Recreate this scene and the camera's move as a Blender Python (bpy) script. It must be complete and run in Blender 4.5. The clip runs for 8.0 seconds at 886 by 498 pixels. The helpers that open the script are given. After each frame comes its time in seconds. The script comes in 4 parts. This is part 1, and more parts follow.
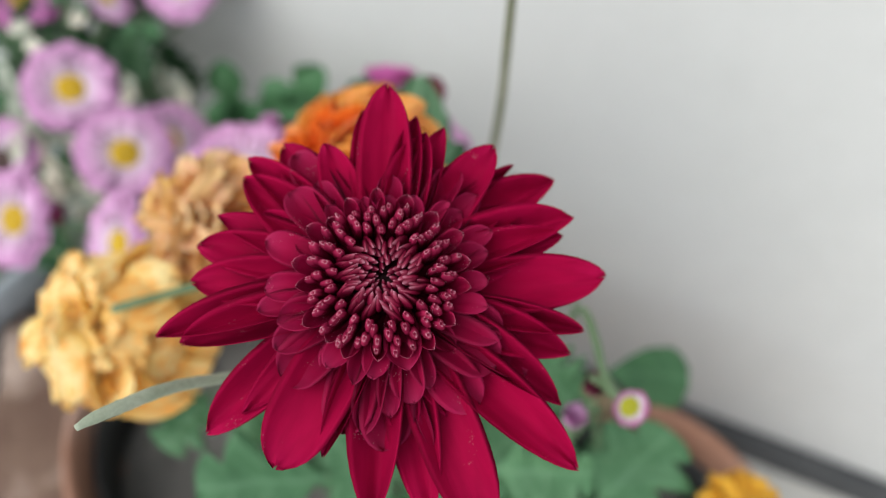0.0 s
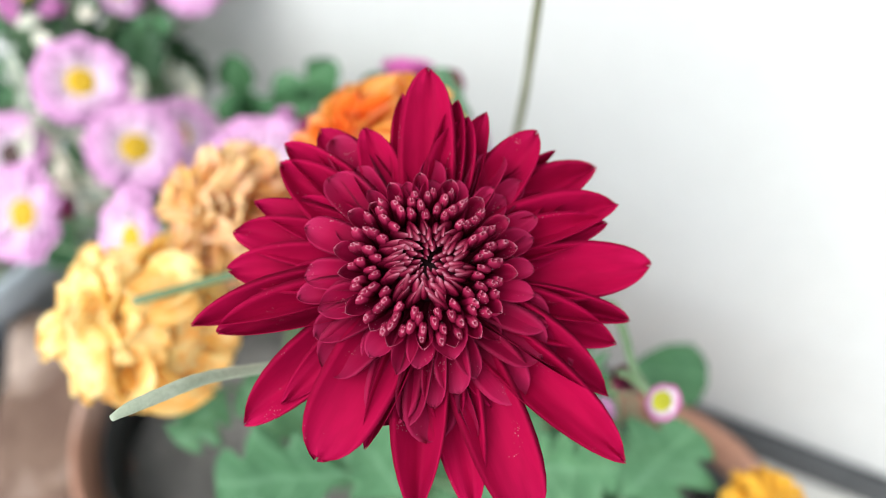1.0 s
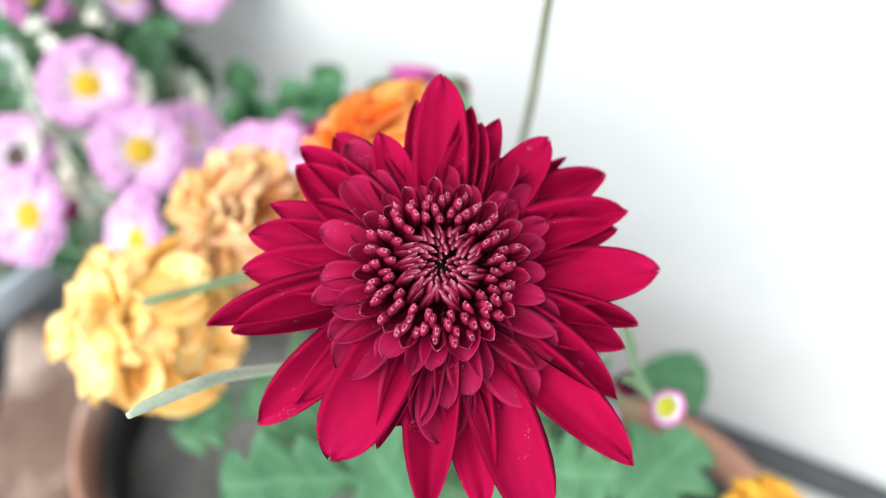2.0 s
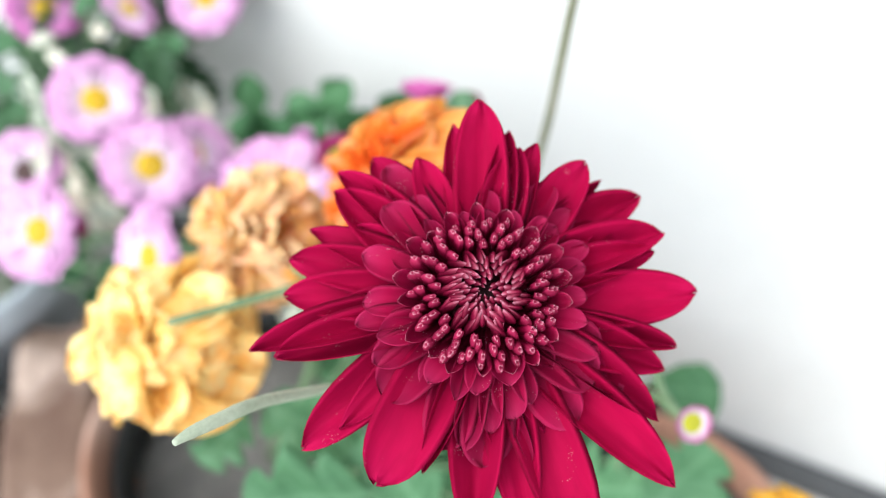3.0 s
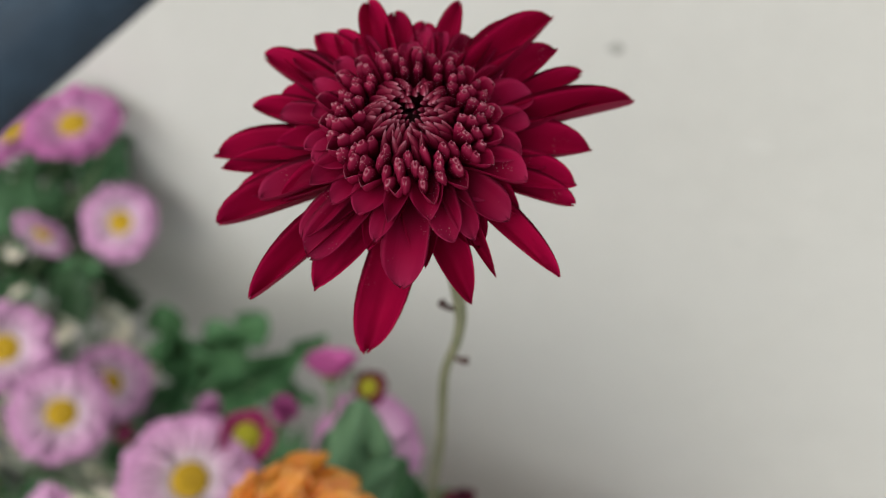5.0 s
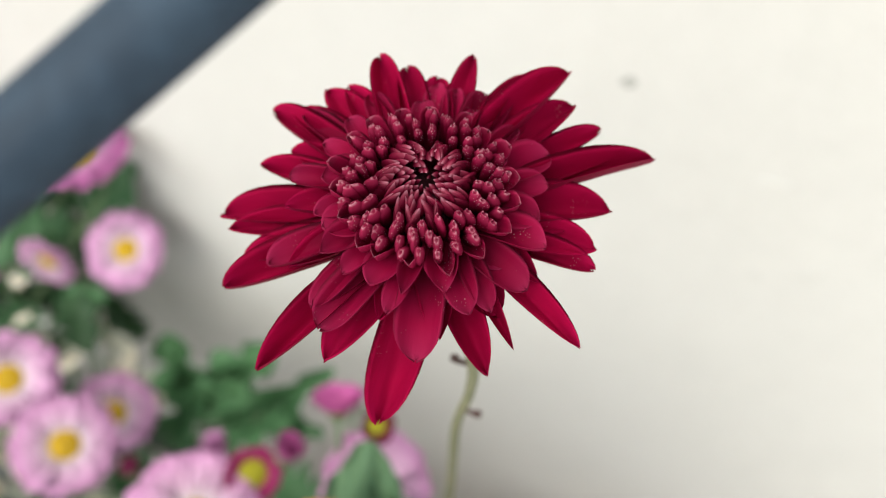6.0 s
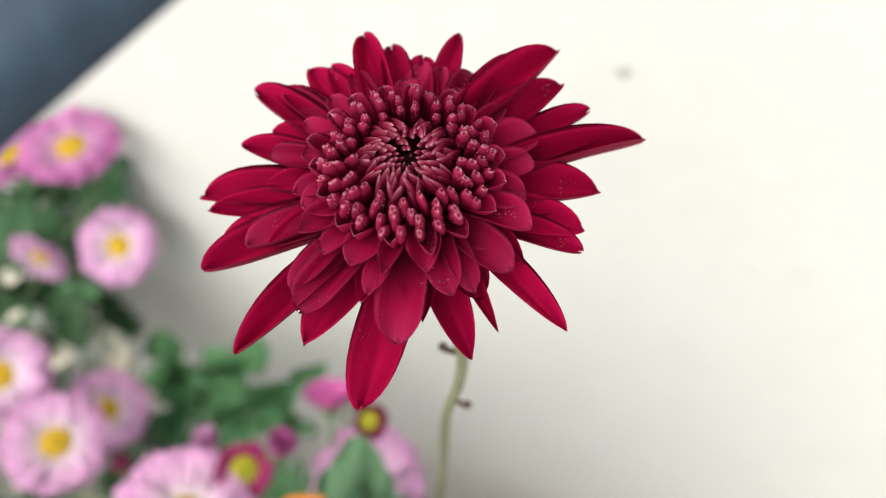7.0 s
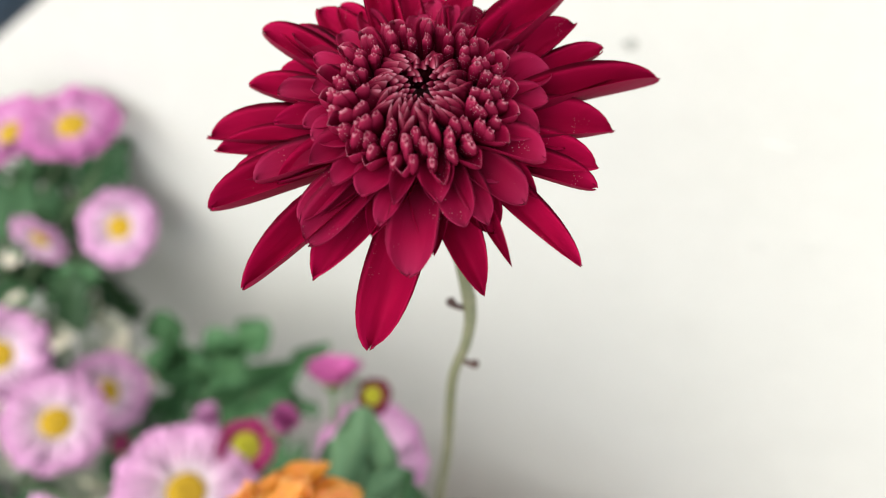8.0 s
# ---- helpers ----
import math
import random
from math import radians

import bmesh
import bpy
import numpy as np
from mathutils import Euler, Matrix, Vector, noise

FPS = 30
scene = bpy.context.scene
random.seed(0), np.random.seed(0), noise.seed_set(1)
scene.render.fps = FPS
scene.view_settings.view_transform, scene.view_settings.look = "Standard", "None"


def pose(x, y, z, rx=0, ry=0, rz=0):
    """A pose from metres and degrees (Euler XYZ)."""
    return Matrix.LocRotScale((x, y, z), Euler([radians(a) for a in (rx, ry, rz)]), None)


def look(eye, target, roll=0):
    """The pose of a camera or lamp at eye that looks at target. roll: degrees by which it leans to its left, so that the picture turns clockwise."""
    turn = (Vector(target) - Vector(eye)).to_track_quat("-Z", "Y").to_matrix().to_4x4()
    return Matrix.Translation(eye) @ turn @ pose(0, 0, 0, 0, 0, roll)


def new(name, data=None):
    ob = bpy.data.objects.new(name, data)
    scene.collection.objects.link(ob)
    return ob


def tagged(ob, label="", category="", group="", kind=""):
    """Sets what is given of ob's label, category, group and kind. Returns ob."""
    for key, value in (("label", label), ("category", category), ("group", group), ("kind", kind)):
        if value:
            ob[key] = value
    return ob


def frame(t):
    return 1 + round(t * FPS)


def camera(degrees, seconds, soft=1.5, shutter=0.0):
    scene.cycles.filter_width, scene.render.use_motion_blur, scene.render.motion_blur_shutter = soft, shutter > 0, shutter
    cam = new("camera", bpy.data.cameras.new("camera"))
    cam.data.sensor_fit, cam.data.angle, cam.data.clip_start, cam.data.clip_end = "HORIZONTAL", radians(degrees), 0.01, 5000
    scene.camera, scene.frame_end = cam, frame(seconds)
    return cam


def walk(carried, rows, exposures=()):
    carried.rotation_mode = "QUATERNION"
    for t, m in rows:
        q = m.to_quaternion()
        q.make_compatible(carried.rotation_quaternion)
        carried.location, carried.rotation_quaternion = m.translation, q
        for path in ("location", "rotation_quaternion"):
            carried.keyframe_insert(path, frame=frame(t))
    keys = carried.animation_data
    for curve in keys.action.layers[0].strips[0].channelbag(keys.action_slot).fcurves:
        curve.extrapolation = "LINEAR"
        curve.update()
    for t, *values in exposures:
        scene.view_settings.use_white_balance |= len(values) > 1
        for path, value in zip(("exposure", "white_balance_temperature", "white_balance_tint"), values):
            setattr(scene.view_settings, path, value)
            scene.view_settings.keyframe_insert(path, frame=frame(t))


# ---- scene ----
cam = camera(58.0, 8.0, soft=1.1)
cam.data.dof.use_dof, cam.data.dof.focus_distance, cam.data.dof.aperture_fstop = True, 0.139, 8.0
PATH = [
    (0, (0.04808, 0.20946, 0.60843), (-0.00142, 0.32259, 0.45111), 0.99),
    (0.5, (0.04125, 0.20587, 0.60369), (-0.00802, 0.31925, 0.44647), 1.09),
    (1, (0.04017, 0.20621, 0.60370), (-0.00887, 0.31973, 0.44651), 1.33),
    (1.2, (0.03976, 0.20538, 0.60261), (-0.00979, 0.32023, 0.44654), 1.79),
    (2.3, (0.03823, 0.20235, 0.60547), (-0.01087, 0.31742, 0.44943), 2.15),
    (2.5, (0.04012, 0.20158, 0.60456), (-0.00891, 0.31533, 0.44753), 1.46),
    (3, (0.02920, 0.20124, 0.60781), (-0.01890, 0.31811, 0.45280), 2.30),
    (3.2, (0.02016, 0.20559, 0.61093), (-0.02750, 0.32454, 0.45738), 3.02),
    (3.5, (0.01072, 0.22203, 0.62147), (-0.03646, 0.34235, 0.46884), 2.99),
    (3.8, (0.01235, 0.23789, 0.63051), (-0.03578, 0.36014, 0.47972), 2.35),
    (4, (0.01363, 0.24631, 0.64002), (-0.03331, 0.36954, 0.48965), 2.11),
    (4.5, (0.02335, 0.26280, 0.65235), (-0.02223, 0.38985, 0.50477), 2.15),
    (5, (0.02639, 0.28012, 0.66752), (-0.01941, 0.40915, 0.52173), 1.69),
    (5.2, (0.02696, 0.28839, 0.67092), (-0.01875, 0.41681, 0.52457), 1.38),
    (6.3, (0.01922, 0.29039, 0.67041), (-0.02895, 0.42097, 0.52678), 1.30),
    (6.5, (0.01998, 0.28989, 0.66870), (-0.02809, 0.42044, 0.52501), 1.23),
    (7, (0.02358, 0.29133, 0.66524), (-0.02447, 0.42192, 0.52159), 1.25),
    (7.5, (0.02381, 0.29188, 0.66285), (-0.02408, 0.42243, 0.51910), 1.22),
    (8, (0.02400, 0.28444, 0.65522), (-0.02394, 0.41553, 0.51198), 1.49),
]
EXPOSURES = [(0, 0.58, 6250, 7), (0.5, 0.77, 6250, 7), (1, 1.24, 6150, 6), (2.5, 1.44, 6000, 5), (3.1, 1.42, 6050, 6), (3.5, 0.69, 6150, 6), (4, 0.22, 6350, 6), (4.5, 0.17, 6550, 6), (5.2, 0.25, 6700, 6), (6.4, 0.96, 6800, 6), (8, 0.95, 6650, 6)]
walk(cam, [(t, look(eye, target, roll)) for t, eye, target, roll in PATH], EXPOSURES)

# ---- sky and light: bright daylight under thin white cloud ----
world = bpy.data.worlds.new("sky")
scene.world = world
world.use_nodes = True
sky = world.node_tree.nodes.new("ShaderNodeTexSky")
sky.sky_type, sky.sun_disc = "NISHITA", False
sky.sun_elevation, sky.sun_rotation = radians(48), radians(205)
veil = world.node_tree.nodes.new("ShaderNodeHueSaturation")
veil.inputs["Saturation"].default_value = 0.2
world.node_tree.links.new(sky.outputs["Color"], veil.inputs["Color"])
world.node_tree.links.new(veil.outputs["Color"], world.node_tree.nodes["Background"].inputs["Color"])
world.node_tree.nodes["Background"].inputs["Strength"].default_value = 0.15
sun = new("sun", bpy.data.lights.new("sun", "SUN"))
sun.data.energy, sun.data.angle, sun.data.color = 1.3, radians(60), (1.0, 0.94, 0.86)
sun.matrix_world = look((-0.84, -1.41, 2.42), (0, 0.4, 0.2))


# ---- materials ----
def material(name):
    m = bpy.data.materials.new(name)
    m.use_nodes = True
    return m, m.node_tree.nodes, m.node_tree.links, m.node_tree.nodes["Principled BSDF"]


def ramp(nodes, links, source, stops):
    r = nodes.new("ShaderNodeValToRGB")
    e = r.color_ramp.elements
    while len(e) < len(stops):
        e.new(0.5)
    for item, (at, col) in zip(e, stops):
        item.position, item.color = at, (*col, 1)
    links.new(source, r.inputs["Fac"])
    return r.outputs["Color"]


def mixed(nodes, links, a, b, factor, mode="MIX"):
    m = nodes.new("ShaderNodeMix")
    m.data_type, m.blend_type = "RGBA", mode
    for socket, value in ((m.inputs["Factor"], factor), (m.inputs["A"], a), (m.inputs["B"], b)):
        if isinstance(value, bpy.types.NodeSocket):
            links.new(value, socket)
        elif isinstance(value, tuple):
            socket.default_value = (*value, 1)
        else:
            socket.default_value = value
    return m.outputs["Result"]


def noise_tex(nodes, links, vector, scale, detail=4.0, rough=0.55):
    n = nodes.new("ShaderNodeTexNoise")
    n.inputs["Scale"].default_value, n.inputs["Detail"].default_value, n.inputs["Roughness"].default_value = scale, detail, rough
    if vector is not None:
        links.new(vector, n.inputs["Vector"])
    return n.outputs["Fac"]


def stretched(nodes, links, vector, scale):
    m = nodes.new("ShaderNodeMapping")
    m.inputs["Scale"].default_value = scale
    links.new(vector, m.inputs["Vector"])
    return m.outputs["Vector"]


def bumped(nodes, links, bsdf, height, strength, distance):
    b = nodes.new("ShaderNodeBump")
    b.inputs["Strength"].default_value, b.inputs["Distance"].default_value = strength, distance
    links.new(height, b.inputs["Height"])
    links.new(b.outputs["Normal"], bsdf.inputs["Normal"])


def petal_material(name, stops, roughness=0.5, sheen=0.25, streak=0.35, vary=0.25, specks=0.0, through_light=0.12, patches=None, gloss=0.14, tint=(1.0, 1.0, 1.0), speckled=0.63, rim=None, relief=0.2):
    """Colours run from the base of a petal to its tip; fine streaks run along it."""
    m, nodes, links, bsdf = material(name)
    coord = nodes.new("ShaderNodeTexCoord")
    split = nodes.new("ShaderNodeSeparateXYZ")
    links.new(coord.outputs["Generated"], split.inputs["Vector"])
    info = nodes.new("ShaderNodeObjectInfo")
    col = ramp(nodes, links, split.outputs["X"], stops)
    lines = noise_tex(nodes, links, stretched(nodes, links, coord.outputs["Generated"], (1.2, 16, 0.3)), 2.0, 3.0)
    dark = ramp(nodes, links, lines, [(0.3, (1 - streak,) * 3), (0.7, (1.0, 1.0, 1.0))])
    col = mixed(nodes, links, col, dark, 1.0, "MULTIPLY")
    shade = ramp(nodes, links, info.outputs["Random"], [(0.0, tuple((1 - vary) * t for t in tint)), (0.5, (1 - 0.4 * vary,) * 3), (1.0, (1.0, 1.0, 1.0))])
    col = mixed(nodes, links, col, shade, 1.0, "MULTIPLY")
    if patches:
        blot = noise_tex(nodes, links, coord.outputs["Object"], patches[1], 2.0)
        col = mixed(nodes, links, col, patches[0], ramp(nodes, links, blot, [(0.48, (0, 0, 0)), (0.62, (patches[2],) * 3)]))
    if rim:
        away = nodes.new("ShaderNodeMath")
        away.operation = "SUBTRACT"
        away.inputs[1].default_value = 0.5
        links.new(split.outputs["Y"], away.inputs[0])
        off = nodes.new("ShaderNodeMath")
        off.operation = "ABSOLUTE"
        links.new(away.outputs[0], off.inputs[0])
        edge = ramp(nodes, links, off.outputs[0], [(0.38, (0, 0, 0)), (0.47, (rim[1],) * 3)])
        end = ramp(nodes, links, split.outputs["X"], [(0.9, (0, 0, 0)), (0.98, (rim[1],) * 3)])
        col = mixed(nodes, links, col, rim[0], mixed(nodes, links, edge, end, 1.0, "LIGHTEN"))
    if specks:
        dots = nodes.new("ShaderNodeTexVoronoi")
        dots.inputs["Scale"].default_value = 1900.0
        geo = nodes.new("ShaderNodeNewGeometry")
        links.new(geo.outputs["Position"], dots.inputs["Vector"])
        spot = ramp(nodes, links, dots.outputs["Distance"], [(0.0, (1, 1, 1)), (0.14, (1, 1, 1)), (0.22, (0, 0, 0))])
        rare = ramp(nodes, links, noise_tex(nodes, links, geo.outputs["Position"], 160.0, 2.0), [(speckled, (0, 0, 0)), (speckled + 0.12, (0.7 * specks,) * 3)])
        col = mixed(nodes, links, col, (0.85, 0.6, 0.65), mixed(nodes, links, spot, rare, 1.0, "MULTIPLY"))
    links.new(col, bsdf.inputs["Base Color"])
    bsdf.inputs["Roughness"].default_value = roughness
    bsdf.inputs["Sheen Weight"].default_value = sheen
    bsdf.inputs["Specular IOR Level"].default_value = gloss
    bumped(nodes, links, bsdf, lines, relief, 0.0003)
    glow = nodes.new("ShaderNodeBsdfTranslucent")
    links.new(col, glow.inputs["Color"])
    both = nodes.new("ShaderNodeMixShader")
    both.inputs["Fac"].default_value = through_light
    links.new(bsdf.outputs["BSDF"], both.inputs[1])
    links.new(glow.outputs["BSDF"], both.inputs[2])
    links.new(both.outputs["Shader"], nodes["Material Output"].inputs["Surface"])
    return m


def surface_material(name, a, b, scale, roughness=0.6, bump=0.4, depth=0.002, fine=8.0, stain=None, gloss=0.5, coords="Object", grain=0.8):
    """A surface of two colours that blend in patches, with finer grain over them."""
    m, nodes, links, bsdf = material(name)
    coord = nodes.new("ShaderNodeTexCoord")
    info = nodes.new("ShaderNodeObjectInfo")
    big = noise_tex(nodes, links, coord.outputs[coords], scale, 5.0)
    small = noise_tex(nodes, links, coord.outputs[coords], scale * fine, 6.0, 0.65)
    col = mixed(nodes, links, a, b, ramp(nodes, links, big, [(0.35, (0, 0, 0)), (0.68, (1, 1, 1))]))
    col = mixed(nodes, links, col, ramp(nodes, links, small, [(0.25, (0.72,) * 3), (0.7, (1.0,) * 3)]), grain, "MULTIPLY")
    col = mixed(nodes, links, col, ramp(nodes, links, info.outputs["Random"], [(0.0, (0.8,) * 3), (1.0, (1.0,) * 3)]), 1.0, "MULTIPLY")
    if stain:
        where = noise_tex(nodes, links, coord.outputs[coords], scale * 0.55, 3.0)
        col = mixed(nodes, links, col, stain[0], ramp(nodes, links, where, [(stain[1], (0, 0, 0)), (stain[1] + 0.2, (stain[2],) * 3)]))
    links.new(col, bsdf.inputs["Base Color"])
    bsdf.inputs["Roughness"].default_value = roughness
    bsdf.inputs["Specular IOR Level"].default_value = gloss
    bumped(nodes, links, bsdf, small, bump, depth)
    return m


def leaf_material(name, dark, light, vein):
    m, nodes, links, bsdf = material(name)
    coord = nodes.new("ShaderNodeTexCoord")
    info = nodes.new("ShaderNodeObjectInfo")
    patch = noise_tex(nodes, links, coord.outputs["Generated"], 4.0, 4.0)
    col = mixed(nodes, links, dark, light, ramp(nodes, links, patch, [(0.3, (0, 0, 0)), (0.7, (1, 1, 1))]))
    tone = ramp(nodes, links, info.outputs["Random"], [(0.0, (0.6, 0.68, 0.6)), (1.0, (1.15, 1.1, 1.0))])
    col = mixed(nodes, links, col, tone, 1.0, "MULTIPLY")
    split = nodes.new("ShaderNodeSeparateXYZ")
    links.new(coord.outputs["Generated"], split.inputs["Vector"])
    mid = nodes.new("ShaderNodeMath")
    mid.operation = "SUBTRACT"
    mid.inputs[1].default_value = 0.5
    links.new(split.outputs["Y"], mid.inputs[0])
    side = nodes.new("ShaderNodeMath")
    side.operation = "ABSOLUTE"
    links.new(mid.outputs[0], side.inputs[0])
    rib = ramp(nodes, links, side.outputs[0], [(0.0, (0.4,) * 3), (0.018, (0.28,) * 3), (0.035, (0, 0, 0))])
    slant = nodes.new("ShaderNodeMath")
    slant.operation = "MULTIPLY_ADD"
    slant.inputs[1].default_value = -0.7
    links.new(side.outputs[0], slant.inputs[0])
    links.new(split.outputs["X"], slant.inputs[2])
    wave = nodes.new("ShaderNodeMath")
    wave.operation = "PINGPONG"
    wave.inputs[1].default_value = 0.07
    links.new(slant.outputs[0], wave.inputs[0])
    veins = ramp(nodes, links, wave.outputs[0], [(0.0, (0.25,) * 3), (0.006, (0.18,) * 3), (0.014, (0, 0, 0))])
    col = mixed(nodes, links, col, vein, mixed(nodes, links, rib, veins, 1.0, "LIGHTEN"))
    links.new(col, bsdf.inputs["Base Color"])
    bsdf.inputs["Roughness"].default_value = 0.55
    bsdf.inputs["Specular IOR Level"].default_value = 0.35
    bumped(nodes, links, bsdf, patch, 0.3, 0.001)
    glow = nodes.new("ShaderNodeBsdfTranslucent")
    links.new(col, glow.inputs["Color"])
    both = nodes.new("ShaderNodeMixShader")
    both.inputs["Fac"].default_value = 0.15
    links.new(bsdf.outputs["BSDF"], both.inputs[1])
    links.new(glow.outputs["BSDF"], both.inputs[2])
    links.new(both.outputs["Shader"], nodes["Material Output"].inputs["Surface"])
    return m


RED = petal_material("crimson_petal", [(0.0, (0.2, 0.0006, 0.02)), (0.35, (0.37, 0.001, 0.043)), (0.8, (0.43, 0.0018, 0.055)), (1.0, (0.43, 0.003, 0.064))], 0.75, 0.0, 0.06, 0.26, 0.9, 0.2, patches=((0.24, 0.0008, 0.03), 4.0, 0.35), gloss=0.06, speckled=0.63)
RED_BACK = petal_material("crimson_petal_reverse", [(0.0, (0.14, 0.002, 0.02)), (0.6, (0.27, 0.003, 0.04)), (1.0, (0.32, 0.008, 0.058))], 0.7, 0.0, 0.15, 0.2, gloss=0.1)
# pale tips are pigment; near-black root stops paint the shade between packed florets
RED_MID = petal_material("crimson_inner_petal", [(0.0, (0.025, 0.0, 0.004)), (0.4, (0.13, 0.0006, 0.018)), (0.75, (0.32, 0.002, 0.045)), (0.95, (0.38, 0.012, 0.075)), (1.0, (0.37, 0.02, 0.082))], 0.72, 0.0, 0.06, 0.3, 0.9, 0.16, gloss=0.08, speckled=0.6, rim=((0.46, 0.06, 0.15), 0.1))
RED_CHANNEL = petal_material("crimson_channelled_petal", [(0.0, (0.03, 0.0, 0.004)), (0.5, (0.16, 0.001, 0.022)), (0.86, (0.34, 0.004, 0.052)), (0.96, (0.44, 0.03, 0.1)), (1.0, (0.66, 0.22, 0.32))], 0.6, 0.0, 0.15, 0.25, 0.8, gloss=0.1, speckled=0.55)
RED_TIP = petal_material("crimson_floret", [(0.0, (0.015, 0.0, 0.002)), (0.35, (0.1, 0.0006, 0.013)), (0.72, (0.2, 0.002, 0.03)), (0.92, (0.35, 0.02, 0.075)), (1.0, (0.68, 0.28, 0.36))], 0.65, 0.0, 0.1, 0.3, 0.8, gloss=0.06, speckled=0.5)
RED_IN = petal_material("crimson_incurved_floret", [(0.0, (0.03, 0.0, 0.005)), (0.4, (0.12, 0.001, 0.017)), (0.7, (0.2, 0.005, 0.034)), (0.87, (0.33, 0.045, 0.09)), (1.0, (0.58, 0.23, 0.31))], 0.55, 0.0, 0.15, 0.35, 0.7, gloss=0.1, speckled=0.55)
PINK = petal_material("pink_petal", [(0.0, (0.84, 0.78, 0.83)), (0.2, (0.82, 0.68, 0.79)), (0.42, (0.78, 0.5, 0.72)), (1.0, (0.72, 0.35, 0.64))], 0.5, 0.1, 0.06, 0.12)
MAUVE = petal_material("mauve_petal", [(0.0, (0.78, 0.55, 0.72)), (0.3, (0.68, 0.3, 0.58)), (1.0, (0.6, 0.17, 0.46))], 0.5, 0.1, 0.12, 0.2)
PINK_BACK = petal_material("pink_petal_reverse", [(0.0, (0.7, 0.4, 0.62)), (1.0, (0.55, 0.16, 0.45))], 0.5, 0.1, 0.2, 0.2)
ROSE = petal_material("rose_petal", [(0.0, (0.7, 0.3, 0.55)), (0.5, (0.62, 0.12, 0.4)), (1.0, (0.66, 0.16, 0.46))], 0.5, 0.0, 0.2, 0.2)
MAGENTA = petal_material("magenta_petal", [(0.0, (0.55, 0.08, 0.3)), (0.5, (0.4, 0.02, 0.14)), (1.0, (0.5, 0.05, 0.22))], 0.5, 0.1, 0.25, 0.25)
MAROON = petal_material("maroon_petal", [(0.0, (0.2, 0.005, 0.04)), (1.0, (0.17, 0.005, 0.045))], 0.5, 0.1, 0.25, 0.25)
ORANGE = petal_material("orange_petal", [(0.0, (0.85, 0.1, 0.01)), (0.35, (1.0, 0.4, 0.06)), (0.8, (1.0, 0.5, 0.13)), (1.0, (1.0, 0.62, 0.22))], 0.5, 0.0, 0.12, 0.12, gloss=0.05, patches=((1.0, 0.38, 0.19), 3.0, 0.7), through_light=0.36, tint=(1.0, 0.8, 0.6))
ORANGE_DEEP = petal_material("deep_orange_petal", [(0.0, (0.6, 0.03, 0.004)), (0.5, (0.85, 0.1, 0.012)), (1.0, (0.95, 0.24, 0.03))], 0.5, 0.0, 0.15, 0.15, gloss=0.05, through_light=0.3)
ORANGE_BACK = petal_material("orange_petal_reverse", [(0.0, (1.0, 0.4, 0.04)), (1.0, (1.0, 0.52, 0.09))], 0.5, 0.0, 0.15, 0.15, gloss=0.05, through_light=0.25)
GOLD = petal_material("golden_petal", [(0.0, (0.9, 0.3, 0.01)), (0.5, (0.95, 0.46, 0.03)), (1.0, (0.97, 0.58, 0.07))], 0.5, 0.1, 0.3, 0.25, through_light=0.2, tint=(1.0, 0.8, 0.5))
YELLOW = petal_material("yellow_petal", [(0.0, (0.95, 0.42, 0.05)), (0.3, (1.0, 0.74, 0.22)), (0.8, (1.0, 0.87, 0.47)), (1.0, (1.0, 0.74, 0.3))], 0.55, 0.0, 0.06, 0.08, patches=((1.0, 0.5, 0.1), 5.0, 0.7), through_light=0.4, tint=(1.0, 0.8, 0.55))
YELLOW_BACK = petal_material("yellow_petal_reverse", [(0.0, (0.99, 0.74, 0.24)), (1.0, (1.0, 0.88, 0.46))], 0.55, 0.0, 0.06, 0.08, through_light=0.38, tint=(1.0, 0.85, 0.6))
PEACH = petal_material("withered_peach_petal", [(0.0, (0.68, 0.2, 0.14)), (0.3, (0.97, 0.58, 0.28)), (1.0, (1.0, 0.82, 0.5))], 0.6, 0.0, 0.08, 0.12, patches=((0.92, 0.5, 0.38), 4.0, 0.45), through_light=0.4, tint=(1.05, 0.85, 0.4))
PEACH_BACK = petal_material("withered_peach_petal_reverse", [(0.0, (0.98, 0.66, 0.22)), (1.0, (1.0, 0.78, 0.42))], 0.6, 0.0, 0.12, 0.2, through_light=0.36, tint=(1.0, 0.7, 0.5))
WHITE_PETAL = petal_material("white_petal", [(0.0, (0.8, 0.78, 0.75)), (0.6, (0.75, 0.6, 0.7)), (1.0, (0.45, 0.06, 0.25))], 0.5, 0.1, 0.15, 0.1)
DISC = surface_material("yellow_disc", (0.68, 0.4, 0.006), (0.76, 0.5, 0.012), 220.0, 0.6, 0.5, 0.001, 4.0)
GREEN_DISC = surface_material("lime_disc", (0.55, 0.55, 0.02), (0.65, 0.6, 0.03), 220.0, 0.6, 0.5, 0.001, 4.0)
HEART = surface_material("dark_flower_heart", (0.03, 0.002, 0.008), (0.07, 0.004, 0.012), 300.0, 0.7, 0.3, 0.001)
CALYX = surface_material("green_calyx", (0.07, 0.14, 0.05), (0.12, 0.2, 0.08), 150.0, 0.6, 0.3, 0.001)
STEM = surface_material("green_stem", (0.17, 0.19, 0.11), (0.27, 0.27, 0.17), 90.0, 0.55, 0.3, 0.0006)
STEM_GREEN = surface_material("fresh_green_stem", (0.13, 0.22, 0.1), (0.2, 0.3, 0.16), 90.0, 0.5, 0.3, 0.0006)
STEM_PALE = surface_material("downy_pale_stem", (0.34, 0.4, 0.28), (0.44, 0.48, 0.37), 90.0, 0.7, 0.3, 0.0006)
